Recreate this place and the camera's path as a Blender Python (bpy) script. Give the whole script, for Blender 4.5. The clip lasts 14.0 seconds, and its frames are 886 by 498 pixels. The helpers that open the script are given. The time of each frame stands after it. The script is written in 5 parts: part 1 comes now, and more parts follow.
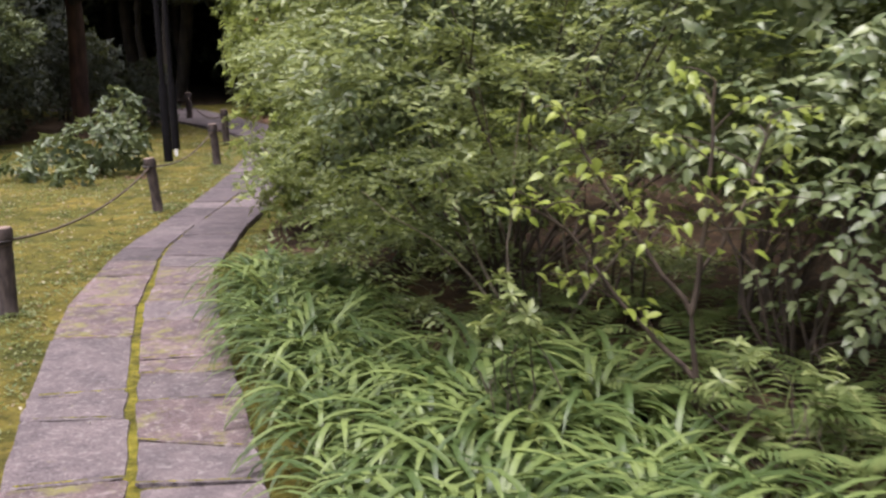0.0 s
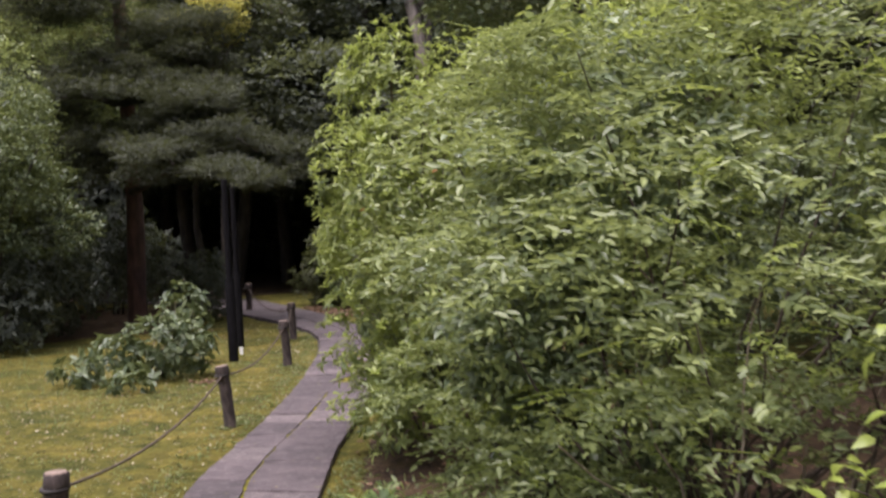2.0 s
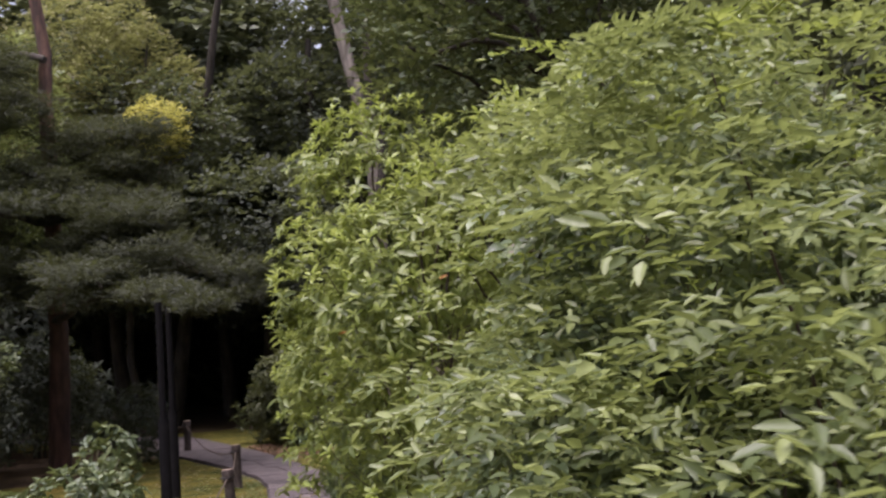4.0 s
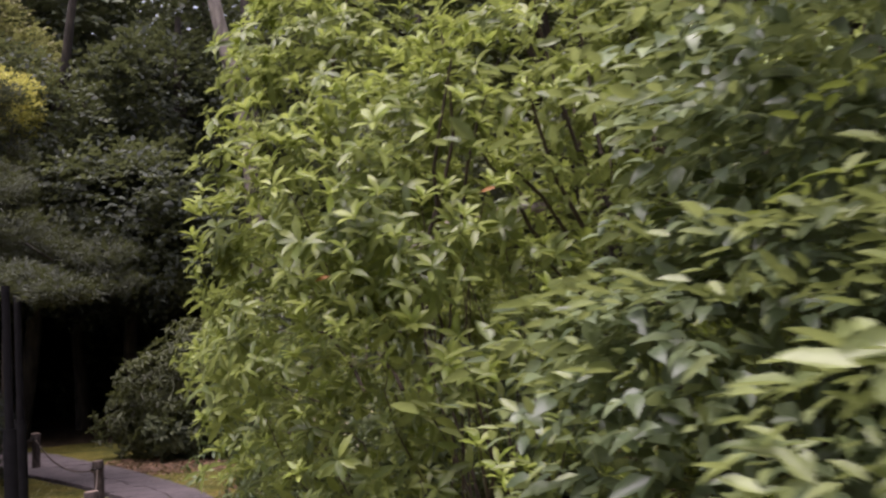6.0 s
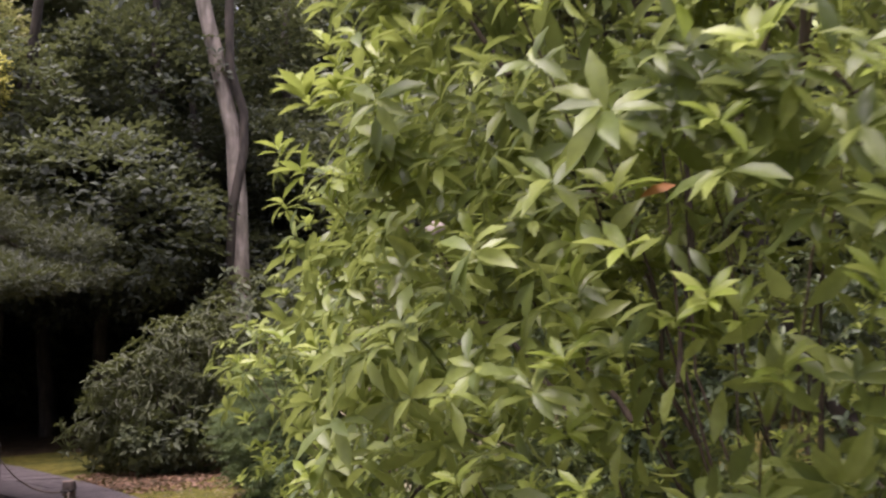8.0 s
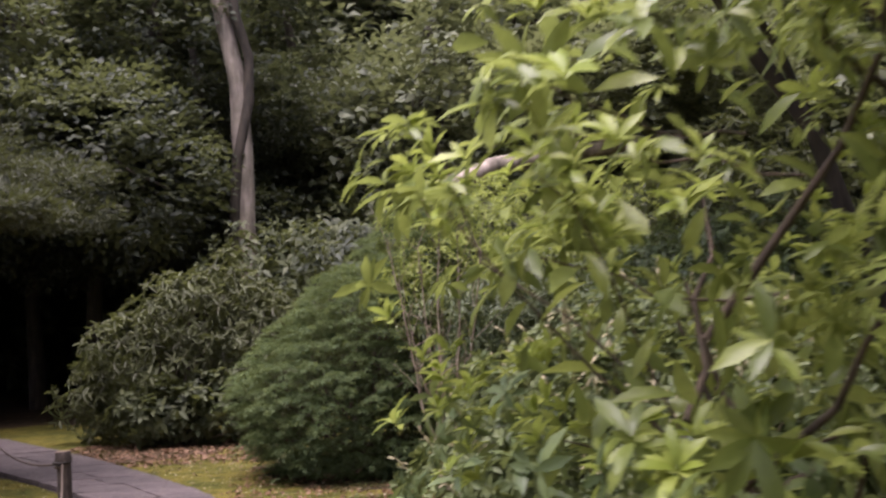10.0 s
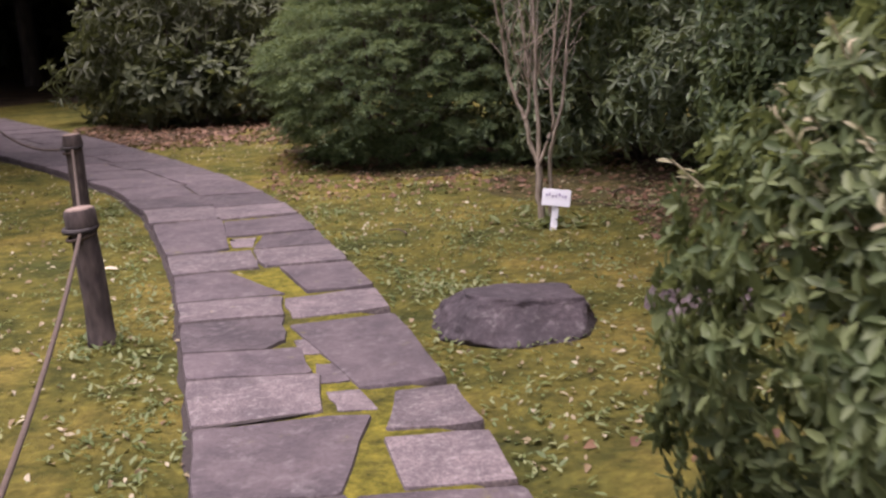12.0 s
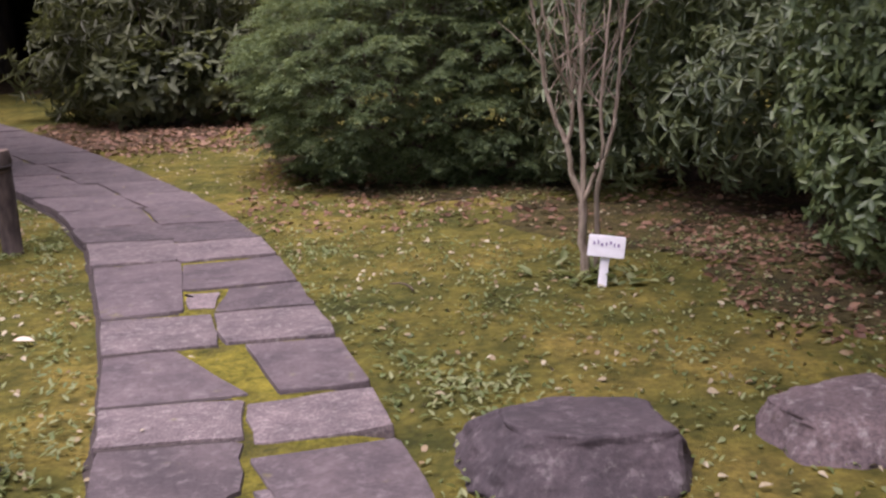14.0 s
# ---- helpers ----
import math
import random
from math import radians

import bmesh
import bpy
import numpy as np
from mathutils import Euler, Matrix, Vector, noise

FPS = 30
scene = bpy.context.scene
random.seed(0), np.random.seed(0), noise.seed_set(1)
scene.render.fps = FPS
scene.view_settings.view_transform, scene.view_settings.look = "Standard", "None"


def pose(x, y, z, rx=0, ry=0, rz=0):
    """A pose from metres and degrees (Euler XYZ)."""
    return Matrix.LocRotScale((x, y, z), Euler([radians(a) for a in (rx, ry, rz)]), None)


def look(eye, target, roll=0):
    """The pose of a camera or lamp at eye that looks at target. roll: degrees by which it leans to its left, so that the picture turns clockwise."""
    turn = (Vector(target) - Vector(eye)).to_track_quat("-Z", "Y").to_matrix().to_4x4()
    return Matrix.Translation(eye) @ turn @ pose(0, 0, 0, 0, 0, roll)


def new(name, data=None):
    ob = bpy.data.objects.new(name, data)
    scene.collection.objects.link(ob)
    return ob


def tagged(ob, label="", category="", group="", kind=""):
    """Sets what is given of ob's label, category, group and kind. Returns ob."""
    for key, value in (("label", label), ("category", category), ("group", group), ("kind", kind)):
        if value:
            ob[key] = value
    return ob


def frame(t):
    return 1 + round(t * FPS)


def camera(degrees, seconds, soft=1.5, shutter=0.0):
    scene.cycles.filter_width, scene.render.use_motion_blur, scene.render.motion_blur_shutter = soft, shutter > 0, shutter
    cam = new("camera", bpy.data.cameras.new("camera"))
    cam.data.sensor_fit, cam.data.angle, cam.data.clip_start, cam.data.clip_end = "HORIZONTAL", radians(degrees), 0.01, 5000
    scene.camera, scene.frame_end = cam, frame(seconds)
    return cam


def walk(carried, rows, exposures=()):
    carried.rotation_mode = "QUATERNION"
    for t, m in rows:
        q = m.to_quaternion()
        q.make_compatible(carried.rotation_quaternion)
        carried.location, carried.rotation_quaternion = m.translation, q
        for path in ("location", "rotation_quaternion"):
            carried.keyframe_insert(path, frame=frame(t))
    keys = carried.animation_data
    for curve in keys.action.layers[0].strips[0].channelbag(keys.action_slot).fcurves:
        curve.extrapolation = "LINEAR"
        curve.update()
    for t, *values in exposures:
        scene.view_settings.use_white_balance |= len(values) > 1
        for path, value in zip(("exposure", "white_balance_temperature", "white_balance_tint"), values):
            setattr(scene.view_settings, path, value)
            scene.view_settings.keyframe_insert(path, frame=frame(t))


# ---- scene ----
cam = camera(42.9, 14.0, soft=2.4, shutter=0.4)
PATH = [
    (0, (2.587, -4.535, 1.729), (2.247, -2.6, 1.35), -2.1),
    (0.5, (2.372, -4.177, 1.748), (1.98, -2.25, 1.382), -2.2),
    (1, (2.148, -3.828, 1.78), (1.739, -1.897, 1.462), -2.2),
    (1.5, (1.948, -3.467, 1.809), (1.537, -1.52, 1.612), -2.1),
    (2, (1.711, -3.162, 1.799), (1.304, -1.204, 1.742), -2.9),
    (2.5, (1.531, -2.744, 1.811), (1.129, -0.786, 1.842), -3.1),
    (3, (1.353, -2.263, 1.829), (0.962, -0.305, 1.953), -3.2),
    (5.5, (0.374, 0.223, 1.69), (0.292, 2.214, 1.855), -3.9),
    (6, (0.133, 0.671, 1.657), (0.089, 2.663, 1.824), -3.6),
    (6.5, (-0.15, 1.105, 1.658), (-0.172, 3.098, 1.832), -2.9),
    (7, (-0.367, 1.595, 1.663), (-0.377, 3.587, 1.837), -2.8),
    (7.5, (-0.512, 2.059, 1.674), (-0.513, 4.051, 1.848), -2.9),
    (8, (-0.588, 2.507, 1.682), (-0.573, 4.499, 1.854), -3.0),
    (10.5, (-1.392, 4.761, 1.38), (-1.363, 6.758, 1.475), -3.2),
    (11, (-1.552, 5.162, 1.351), (-1.535, 7.153, 1.169), -3.4),
    (11.5, (-1.635, 5.485, 1.325), (-1.627, 7.455, 0.976), -3.3),
    (12, (-1.757, 5.84, 1.338), (-1.753, 7.793, 0.905), -3.3),
    (12.5, (-1.822, 6.225, 1.387), (-1.815, 8.174, 0.937), -3.1),
    (13, (-1.883, 6.614, 1.381), (-1.877, 8.561, 0.925), -3.0),
    (13.5, (-1.857, 6.997, 1.382), (-1.852, 8.944, 0.925), -2.8),
    (14, (-1.832, 7.335, 1.361), (-1.822, 9.282, 0.903), -2.7),
]
walk(cam, [(t, look(eye, target, roll)) for t, eye, target, roll in PATH],
     exposures=[(0.0, 0.77, 6050, 22.5), (1.5, 0.82, 6050, 22.5), (2.0, 0.60, 6050, 23.5), (3.0, 0.54, 6050, 25), (5.5, 0.38, 6100, 29), (6.0, 0.45, 6100, 30), (6.5, 0.6, 6150, 30.5), (7.0, 0.76, 6150, 30), (8.0, 0.90, 6200, 30), (10.5, 0.88, 6200, 29), (11.0, 1.05, 6200, 30), (11.5, 0.96, 6150, 31.5), (12.0, 0.80, 6150, 33), (13.0, 0.74, 6100, 35), (14.0, 0.82, 6050, 34.5)])

# ---- world and light: an overcast day, soft light from above ----
SUN_AZ, SUN_EL = radians(-140), radians(78)
world = bpy.data.worlds.new("overcast_sky")
scene.world = world
world.use_nodes = True
wn = world.node_tree.nodes
wl = world.node_tree.links
sky = wn.new("ShaderNodeTexSky")
sky.sky_type = "NISHITA"
sky.sun_disc = False
sky.sun_elevation, sky.sun_rotation = SUN_EL, SUN_AZ
sky.dust_density = 2.5
grey = wn.new("ShaderNodeHueSaturation")
grey.inputs["Saturation"].default_value = 0.35
wl.new(sky.outputs["Color"], grey.inputs["Color"])
wl.new(grey.outputs["Color"], wn["Background"].inputs["Color"])
wn["Background"].inputs["Strength"].default_value = 0.15
sun_data = bpy.data.lights.new("sun", "SUN")
sun_data.energy, sun_data.angle, sun_data.color = 4.8, radians(50), (1.0, 0.95, 0.86)
sun = new("sun", sun_data)
sun.matrix_world = look((math.sin(SUN_AZ) * 30, math.cos(SUN_AZ) * 30, 30 * math.tan(SUN_EL)), (0, 0, 0))

# ---- materials ----
def nodes_of(name):
    m = bpy.data.materials.new(name)
    m.use_nodes = True
    return m, m.node_tree.nodes, m.node_tree.links, m.node_tree.nodes["Principled BSDF"]


def ramp(n, stops):
    r = n.new("ShaderNodeValToRGB")
    e = r.color_ramp.elements
    while len(e) < len(stops):
        e.new(0.5)
    for k, (p, c) in zip(e, stops):
        k.position, k.color = p, (*c, 1)
    return r


def noise_tex(n, l, scale, detail=6, rough=0.6, coords="Object"):
    tc = n.new("ShaderNodeTexCoord")
    t = n.new("ShaderNodeTexNoise")
    t.inputs["Scale"].default_value, t.inputs["Detail"].default_value, t.inputs["Roughness"].default_value = scale, detail, rough
    l.new(tc.outputs[coords], t.inputs["Vector"])
    return t


def mix_colour(n, l, fac, a, b, kind="MIX"):
    m = n.new("ShaderNodeMix")
    m.data_type, m.blend_type = "RGBA", kind
    for s, v in ((m.inputs[0], fac), (m.inputs[6], a), (m.inputs[7], b)):
        if isinstance(v, (int, float)):
            s.default_value = v
        elif isinstance(v, tuple):
            s.default_value = (*v, 1)
        else:
            l.new(v, s)
    return m.outputs[2]


def bump(n, l, p, height, strength, dist=0.01):
    b = n.new("ShaderNodeBump")
    b.inputs["Strength"].default_value, b.inputs["Distance"].default_value = strength, dist
    l.new(height, b.inputs["Height"])
    l.new(b.outputs["Normal"], p.inputs["Normal"])


def leaf_material(name, dark, mid, light, gloss=0.45, through_light=0.35):
    """Leaves: hue by leaf and by spray, patchy over half a metre, some light coming through."""
    m, n, l, p = nodes_of(name)
    geo = n.new("ShaderNodeNewGeometry")
    info = n.new("ShaderNodeObjectInfo")
    add = n.new("ShaderNodeMath")
    add.operation = "ADD"
    l.new(geo.outputs["Random Per Island"], add.inputs[0])
    l.new(info.outputs["Random"], add.inputs[1])
    fr = n.new("ShaderNodeMath")
    fr.operation = "FRACT"
    l.new(add.outputs[0], fr.inputs[0])
    big = noise_tex(n, l, 1.6, 3)
    blend = n.new("ShaderNodeMath")
    blend.operation = "MULTIPLY_ADD"
    blend.inputs[1].default_value = 0.55
    l.new(fr.outputs[0], blend.inputs[0])
    half = n.new("ShaderNodeMath")
    half.operation = "MULTIPLY"
    half.inputs[1].default_value = 0.5
    l.new(big.outputs["Fac"], half.inputs[0])
    l.new(half.outputs[0], blend.inputs[2])
    r = ramp(n, [(0.08, dark), (0.42, mid), (0.82, light)])
    l.new(blend.outputs[0], r.inputs["Fac"])
    fine = noise_tex(n, l, 60, 4)
    speck = ramp(n, [(0.35, (0.72, 0.72, 0.70)), (0.65, (1.0, 1.0, 1.0))])
    l.new(fine.outputs["Fac"], speck.inputs["Fac"])
    col = mix_colour(n, l, 0.8, r.outputs["Color"], speck.outputs["Color"], "MULTIPLY")
    l.new(col, p.inputs["Base Color"])
    p.inputs["Roughness"].default_value = gloss
    p.inputs["Specular IOR Level"].default_value = 0.45 if gloss < 0.5 else 0.22
    tr = n.new("ShaderNodeBsdfTranslucent")
    warm = mix_colour(n, l, 0.5, col, (0.32, 0.36, 0.09))
    l.new(warm, tr.inputs["Color"])
    ms = n.new("ShaderNodeMixShader")
    ms.inputs[0].default_value = through_light
    l.new(p.outputs[0], ms.inputs[1])
    l.new(tr.outputs[0], ms.inputs[2])
    l.new(ms.outputs[0], n["Material Output"].inputs["Surface"])
    return m


def bark_material(name, dark, light, scale=14, rough=0.9, stretch=0.2):
    m, n, l, p = nodes_of(name)
    tc = n.new("ShaderNodeTexCoord")
    mp = n.new("ShaderNodeMapping")
    mp.inputs["Scale"].default_value = (1, 1, stretch)
    l.new(tc.outputs["Object"], mp.inputs["Vector"])
    t = n.new("ShaderNodeTexNoise")
    t.inputs["Scale"].default_value, t.inputs["Detail"].default_value = scale, 8
    l.new(mp.outputs["Vector"], t.inputs["Vector"])
    r = ramp(n, [(0.32, dark), (0.68, light)])
    l.new(t.outputs["Fac"], r.inputs["Fac"])
    stain = noise_tex(n, l, 3.0, 4)
    rs = ramp(n, [(0.4, (0.7, 0.72, 0.66)), (0.65, (1, 1, 1))])
    l.new(stain.outputs["Fac"], rs.inputs["Fac"])
    l.new(mix_colour(n, l, 1.0, r.outputs["Color"], rs.outputs["Color"], "MULTIPLY"), p.inputs["Base Color"])
    p.inputs["Roughness"].default_value = rough
    bump(n, l, p, t.outputs["Fac"], 0.7, 0.02)
    return m


def stone_material(name, dark, light, moss_amount, scale=5.0, per_piece=0.24, pale_amount=0.6):
    m, n, l, p = nodes_of(name)
    big = noise_tex(n, l, scale, 5)
    fine = noise_tex(n, l, scale * 14, 8, 0.75)
    r = ramp(n, [(0.38, dark), (0.62, light)])
    l.new(fine.outputs["Fac"], r.inputs["Fac"])
    info = n.new("ShaderNodeObjectInfo")
    v = n.new("ShaderNodeMapRange")
    v.inputs["To Min"].default_value, v.inputs["To Max"].default_value = 1 - per_piece, 1 + per_piece * 0.6
    l.new(info.outputs["Random"], v.inputs["Value"])
    col = mix_colour(n, l, 1.0, r.outputs["Color"], v.outputs["Result"], "MULTIPLY")
    rb = ramp(n, [(0.35, (0.62, 0.58, 0.60)), (0.62, (1.12, 1.05, 1.04))])
    l.new(big.outputs["Fac"], rb.inputs["Fac"])
    col = mix_colour(n, l, 1.0, col, rb.outputs["Color"], "MULTIPLY")
    pale = noise_tex(n, l, scale * 4, 6, 0.8)
    rp = ramp(n, [(0.53, (0, 0, 0)), (0.66, (pale_amount,) * 3)])
    l.new(pale.outputs["Fac"], rp.inputs["Fac"])
    col = mix_colour(n, l, rp.outputs["Color"], col, (0.36, 0.33, 0.31))
    green = noise_tex(n, l, scale * 1.7, 6, 0.7)
    rg = ramp(n, [(0.66 - moss_amount, (0, 0, 0)), (0.80 - moss_amount, (0.8, 0.8, 0.8))])
    l.new(green.outputs["Fac"], rg.inputs["Fac"])
    col = mix_colour(n, l, rg.outputs["Color"], col, (0.15, 0.14, 0.03))
    l.new(col, p.inputs["Base Color"])
    p.inputs["Roughness"].default_value = 0.85
    bump(n, l, p, fine.outputs["Fac"], 0.5, 0.012)
    return m


def ground_material(name, a, b, c, scale=1.2, lumps=1.0):
    m, n, l, p = nodes_of(name)
    big = noise_tex(n, l, scale, 5, 0.65)
    fine = noise_tex(n, l, scale * 22, 8, 0.75)
    mid = noise_tex(n, l, scale * 5, 6, 0.7)
    r = ramp(n, [(0.34, a), (0.5, b), (0.66, c)])
    l.new(big.outputs["Fac"], r.inputs["Fac"])
    r2 = ramp(n, [(0.36, (0.45, 0.50, 0.45)), (0.6, (1.15, 1.12, 1.0))])
    l.new(mid.outputs["Fac"], r2.inputs["Fac"])
    r3 = ramp(n, [(0.3, (0.5, 0.5, 0.5)), (0.65, (1.25, 1.22, 1.15))])
    l.new(fine.outputs["Fac"], r3.inputs["Fac"])
    col = mix_colour(n, l, 1.0, r.outputs["Color"], r2.outputs["Color"], "MULTIPLY")
    col = mix_colour(n, l, 1.0, col, r3.outputs["Color"], "MULTIPLY")
    l.new(col, p.inputs["Base Color"])
    p.inputs["Roughness"].default_value = 0.95
    p.inputs["Specular IOR Level"].default_value = 0.15
    bump(n, l, p, fine.outputs["Fac"], 0.9 * lumps, 0.03)
    return m


def plain_material(name, base, rough=0.6, vary=0.15, scale=20):
    m, n, l, p = nodes_of(name)
    t = noise_tex(n, l, scale, 6)
    r = ramp(n, [(0.3, tuple(v * (1 - vary) for v in base)), (0.7, tuple(min(1, v * (1 + vary)) for v in base))])
    l.new(t.outputs["Fac"], r.inputs["Fac"])
    l.new(r.outputs["Color"], p.inputs["Base Color"])
    p.inputs["Roughness"].default_value = rough
    bump(n, l, p, t.outputs["Fac"], 0.2, 0.004)
    return m


MOSS = ground_material("yellow_green_moss", (0.060, 0.068, 0.017), (0.120, 0.109, 0.024), (0.182, 0.145, 0.037))
JOINT_MOSS = ground_material("joint_moss", (0.10, 0.095, 0.03), (0.20, 0.18, 0.03), (0.29, 0.26, 0.04), 3.0)
MOSS_AND_SHADE = ground_material("thin_moss_and_shade", (0.05, 0.04, 0.02), (0.075, 0.062, 0.026), (0.105, 0.092, 0.03), 2.0)
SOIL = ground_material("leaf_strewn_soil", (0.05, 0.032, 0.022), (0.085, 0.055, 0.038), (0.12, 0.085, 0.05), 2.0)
SOIL_AND_SHADE = plain_material("dark_earth_and_shade", (0.028, 0.02, 0.017), 0.95, 0.4, 40)
SLAB = stone_material("worn_path_stone", (0.060, 0.048, 0.049), (0.095, 0.077, 0.079), 0.03, pale_amount=0.18)
PALE_SLAB = stone_material("scuffed_path_stone", (0.060, 0.042, 0.041), (0.165, 0.122, 0.117), 0.15, pale_amount=0.5)
ROUGH_SLAB = stone_material("rough_pale_path_stone", (0.064, 0.052, 0.053), (0.172, 0.143, 0.139), 0.0, 7.0, pale_amount=0.36)
ROCK_BROWN = stone_material("brownish_boulder_stone", (0.055, 0.041, 0.042), (0.125, 0.095, 0.092), 0.0, 4.5, 0.1, 0.4)
POST_TOP = plain_material("pale_cut_wood", (0.19, 0.135, 0.105), 0.9, 0.3, 60)
ROCK = stone_material("dark_boulder_stone", (0.030, 0.023, 0.025), (0.066, 0.051, 0.055), -0.02, 4.0, 0.15, 0.18)
POST_WOOD = bark_material("weathered_post_wood", (0.028, 0.020, 0.018), (0.115, 0.083, 0.076), 26, 0.95, 0.35)
COLLAR = plain_material("dark_collar_wire", (0.03, 0.023, 0.021), 0.8, 0.3, 60)
ROPE = plain_material("dark_palm_rope", (0.075, 0.052, 0.038), 0.95, 0.3, 90)
PROP = plain_material("black_prop_pole", (0.012, 0.011, 0.012), 0.9, 0.3, 12)
PROP_GREY = plain_material("grey_prop_pole", (0.010, 0.009, 0.010), 0.95, 0.3, 12)
for pole in (PROP, PROP_GREY):
    pole.node_tree.nodes["Principled BSDF"].inputs["Specular IOR Level"].default_value = 0.08
SIGN_WHITE = plain_material("white_sign_paint", (0.80, 0.79, 0.80), 0.4, 0.04, 30)
BLEACHED = plain_material("bleached_leaf", (0.42, 0.36, 0.28), 0.8, 0.15, 40)
SIGN_INK = plain_material("violet_ink", (0.25, 0.18, 0.33), 0.7, 0.2, 60)
BARK_RED = bark_material("red_brown_pine_bark", (0.05, 0.028, 0.022), (0.17, 0.085, 0.06), 9)
BARK_DARK = bark_material("dark_bark", (0.028, 0.022, 0.018), (0.085, 0.065, 0.05), 9)
BARK_PALE = bark_material("pale_grey_bark", (0.13, 0.105, 0.09), (0.42, 0.345, 0.30), 7)
TWIG = bark_material("brown_twig", (0.045, 0.03, 0.022), (0.12, 0.085, 0.06), 30)
TWIG_PALE = bark_material("pale_twig", (0.19, 0.14, 0.105), (0.46, 0.37, 0.29), 40)
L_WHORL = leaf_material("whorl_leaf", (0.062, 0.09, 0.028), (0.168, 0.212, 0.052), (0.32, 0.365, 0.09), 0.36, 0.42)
L_WHORL_NEW = leaf_material("young_whorl_leaf", (0.19, 0.255, 0.04), (0.30, 0.37, 0.06), (0.42, 0.47, 0.12), 0.36, 0.45)
L_FINE = leaf_material("fine_leaf", (0.042, 0.064, 0.025), (0.135, 0.17, 0.06), (0.34, 0.385, 0.15), 0.36, 0.40)
L_BLUE = leaf_material("matt_green_leaf", (0.05, 0.076, 0.04), (0.125, 0.165, 0.08), (0.265, 0.32, 0.155), 0.34, 0.32)
L_BROAD = leaf_material("broad_glossy_leaf", (0.073, 0.106, 0.052), (0.166, 0.212, 0.10), (0.32, 0.365, 0.18), 0.27, 0.35)
L_STRAP = leaf_material("strap_leaf", (0.026, 0.05, 0.014), (0.075, 0.12, 0.033), (0.22, 0.28, 0.085), 0.44, 0.34)
L_CLIP = leaf_material("clipped_shrub_leaf", (0.027, 0.042, 0.017), (0.062, 0.084, 0.032), (0.135, 0.16, 0.064), 0.5, 0.25)
L_SHADE = leaf_material("shade_shrub_leaf", (0.034, 0.052, 0.024), (0.078, 0.108, 0.048), (0.175, 0.21, 0.092), 0.45, 0.22)
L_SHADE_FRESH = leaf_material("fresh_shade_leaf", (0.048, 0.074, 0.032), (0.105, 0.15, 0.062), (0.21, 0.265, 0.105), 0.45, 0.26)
L_OLIVE = leaf_material("olive_skylight_leaf", (0.13, 0.122, 0.055), (0.22, 0.205, 0.09), (0.34, 0.31, 0.14), 0.55, 0.4)
L_TIP = leaf_material("pale_shoot_tip", (0.176, 0.163, 0.090), (0.286, 0.255, 0.148), (0.396, 0.337, 0.221), 0.5, 0.3)
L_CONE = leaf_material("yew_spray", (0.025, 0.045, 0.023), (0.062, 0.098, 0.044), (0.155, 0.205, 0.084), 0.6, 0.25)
L_LIME = leaf_material("lime_top_leaf", (0.17, 0.215, 0.05), (0.30, 0.36, 0.08), (0.43, 0.48, 0.13), 0.45, 0.55)
L_DARK = leaf_material("dark_evergreen_and_shade_leaf", (0.024, 0.03, 0.016), (0.05, 0.06, 0.03), (0.10, 0.11, 0.052), 0.55, 0.2)
L_AUCUBA = leaf_material("brownish_evergreen_leaf", (0.04, 0.032, 0.02), (0.055, 0.062, 0.03), (0.105, 0.115, 0.055), 0.5, 0.2)
L_PINE = leaf_material("pine_needles", (0.020, 0.022, 0.016), (0.038, 0.042, 0.030), (0.072, 0.077, 0.050), 0.7, 0.15)
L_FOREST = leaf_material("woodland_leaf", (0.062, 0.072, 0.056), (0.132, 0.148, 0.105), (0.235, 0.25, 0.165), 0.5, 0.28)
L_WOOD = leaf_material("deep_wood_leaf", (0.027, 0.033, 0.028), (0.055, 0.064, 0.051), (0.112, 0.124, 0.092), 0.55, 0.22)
L_YELLOW = leaf_material("lit_gap_yellow_leaf", (0.45, 0.40, 0.07), (0.62, 0.54, 0.12), (0.75, 0.68, 0.22), 0.5, 0.5)
L_ORANGE = leaf_material("withered_orange_leaf", (0.32, 0.12, 0.04), (0.45, 0.19, 0.06), (0.55, 0.27, 0.10), 0.5, 0.35)
L_FERN = leaf_material("fern_leaf", (0.055, 0.092, 0.032), (0.110, 0.153, 0.046), (0.187, 0.224, 0.075), 0.5, 0.35)
L_DEAD = leaf_material("fallen_leaf", (0.10, 0.055, 0.03), (0.20, 0.145, 0.075), (0.38, 0.34, 0.23), 0.6, 0.1)
L_BROWN = leaf_material("brown_fallen_leaf", (0.06, 0.028, 0.018), (0.13, 0.065, 0.04), (0.24, 0.14, 0.085), 0.6, 0.1)
L_WEED = leaf_material("small_weed_leaf", (0.055, 0.087, 0.032), (0.121, 0.153, 0.054), (0.242, 0.255, 0.119), 0.5, 0.3)

# ---- mesh tools ----
RNG = np.random.default_rng(7)


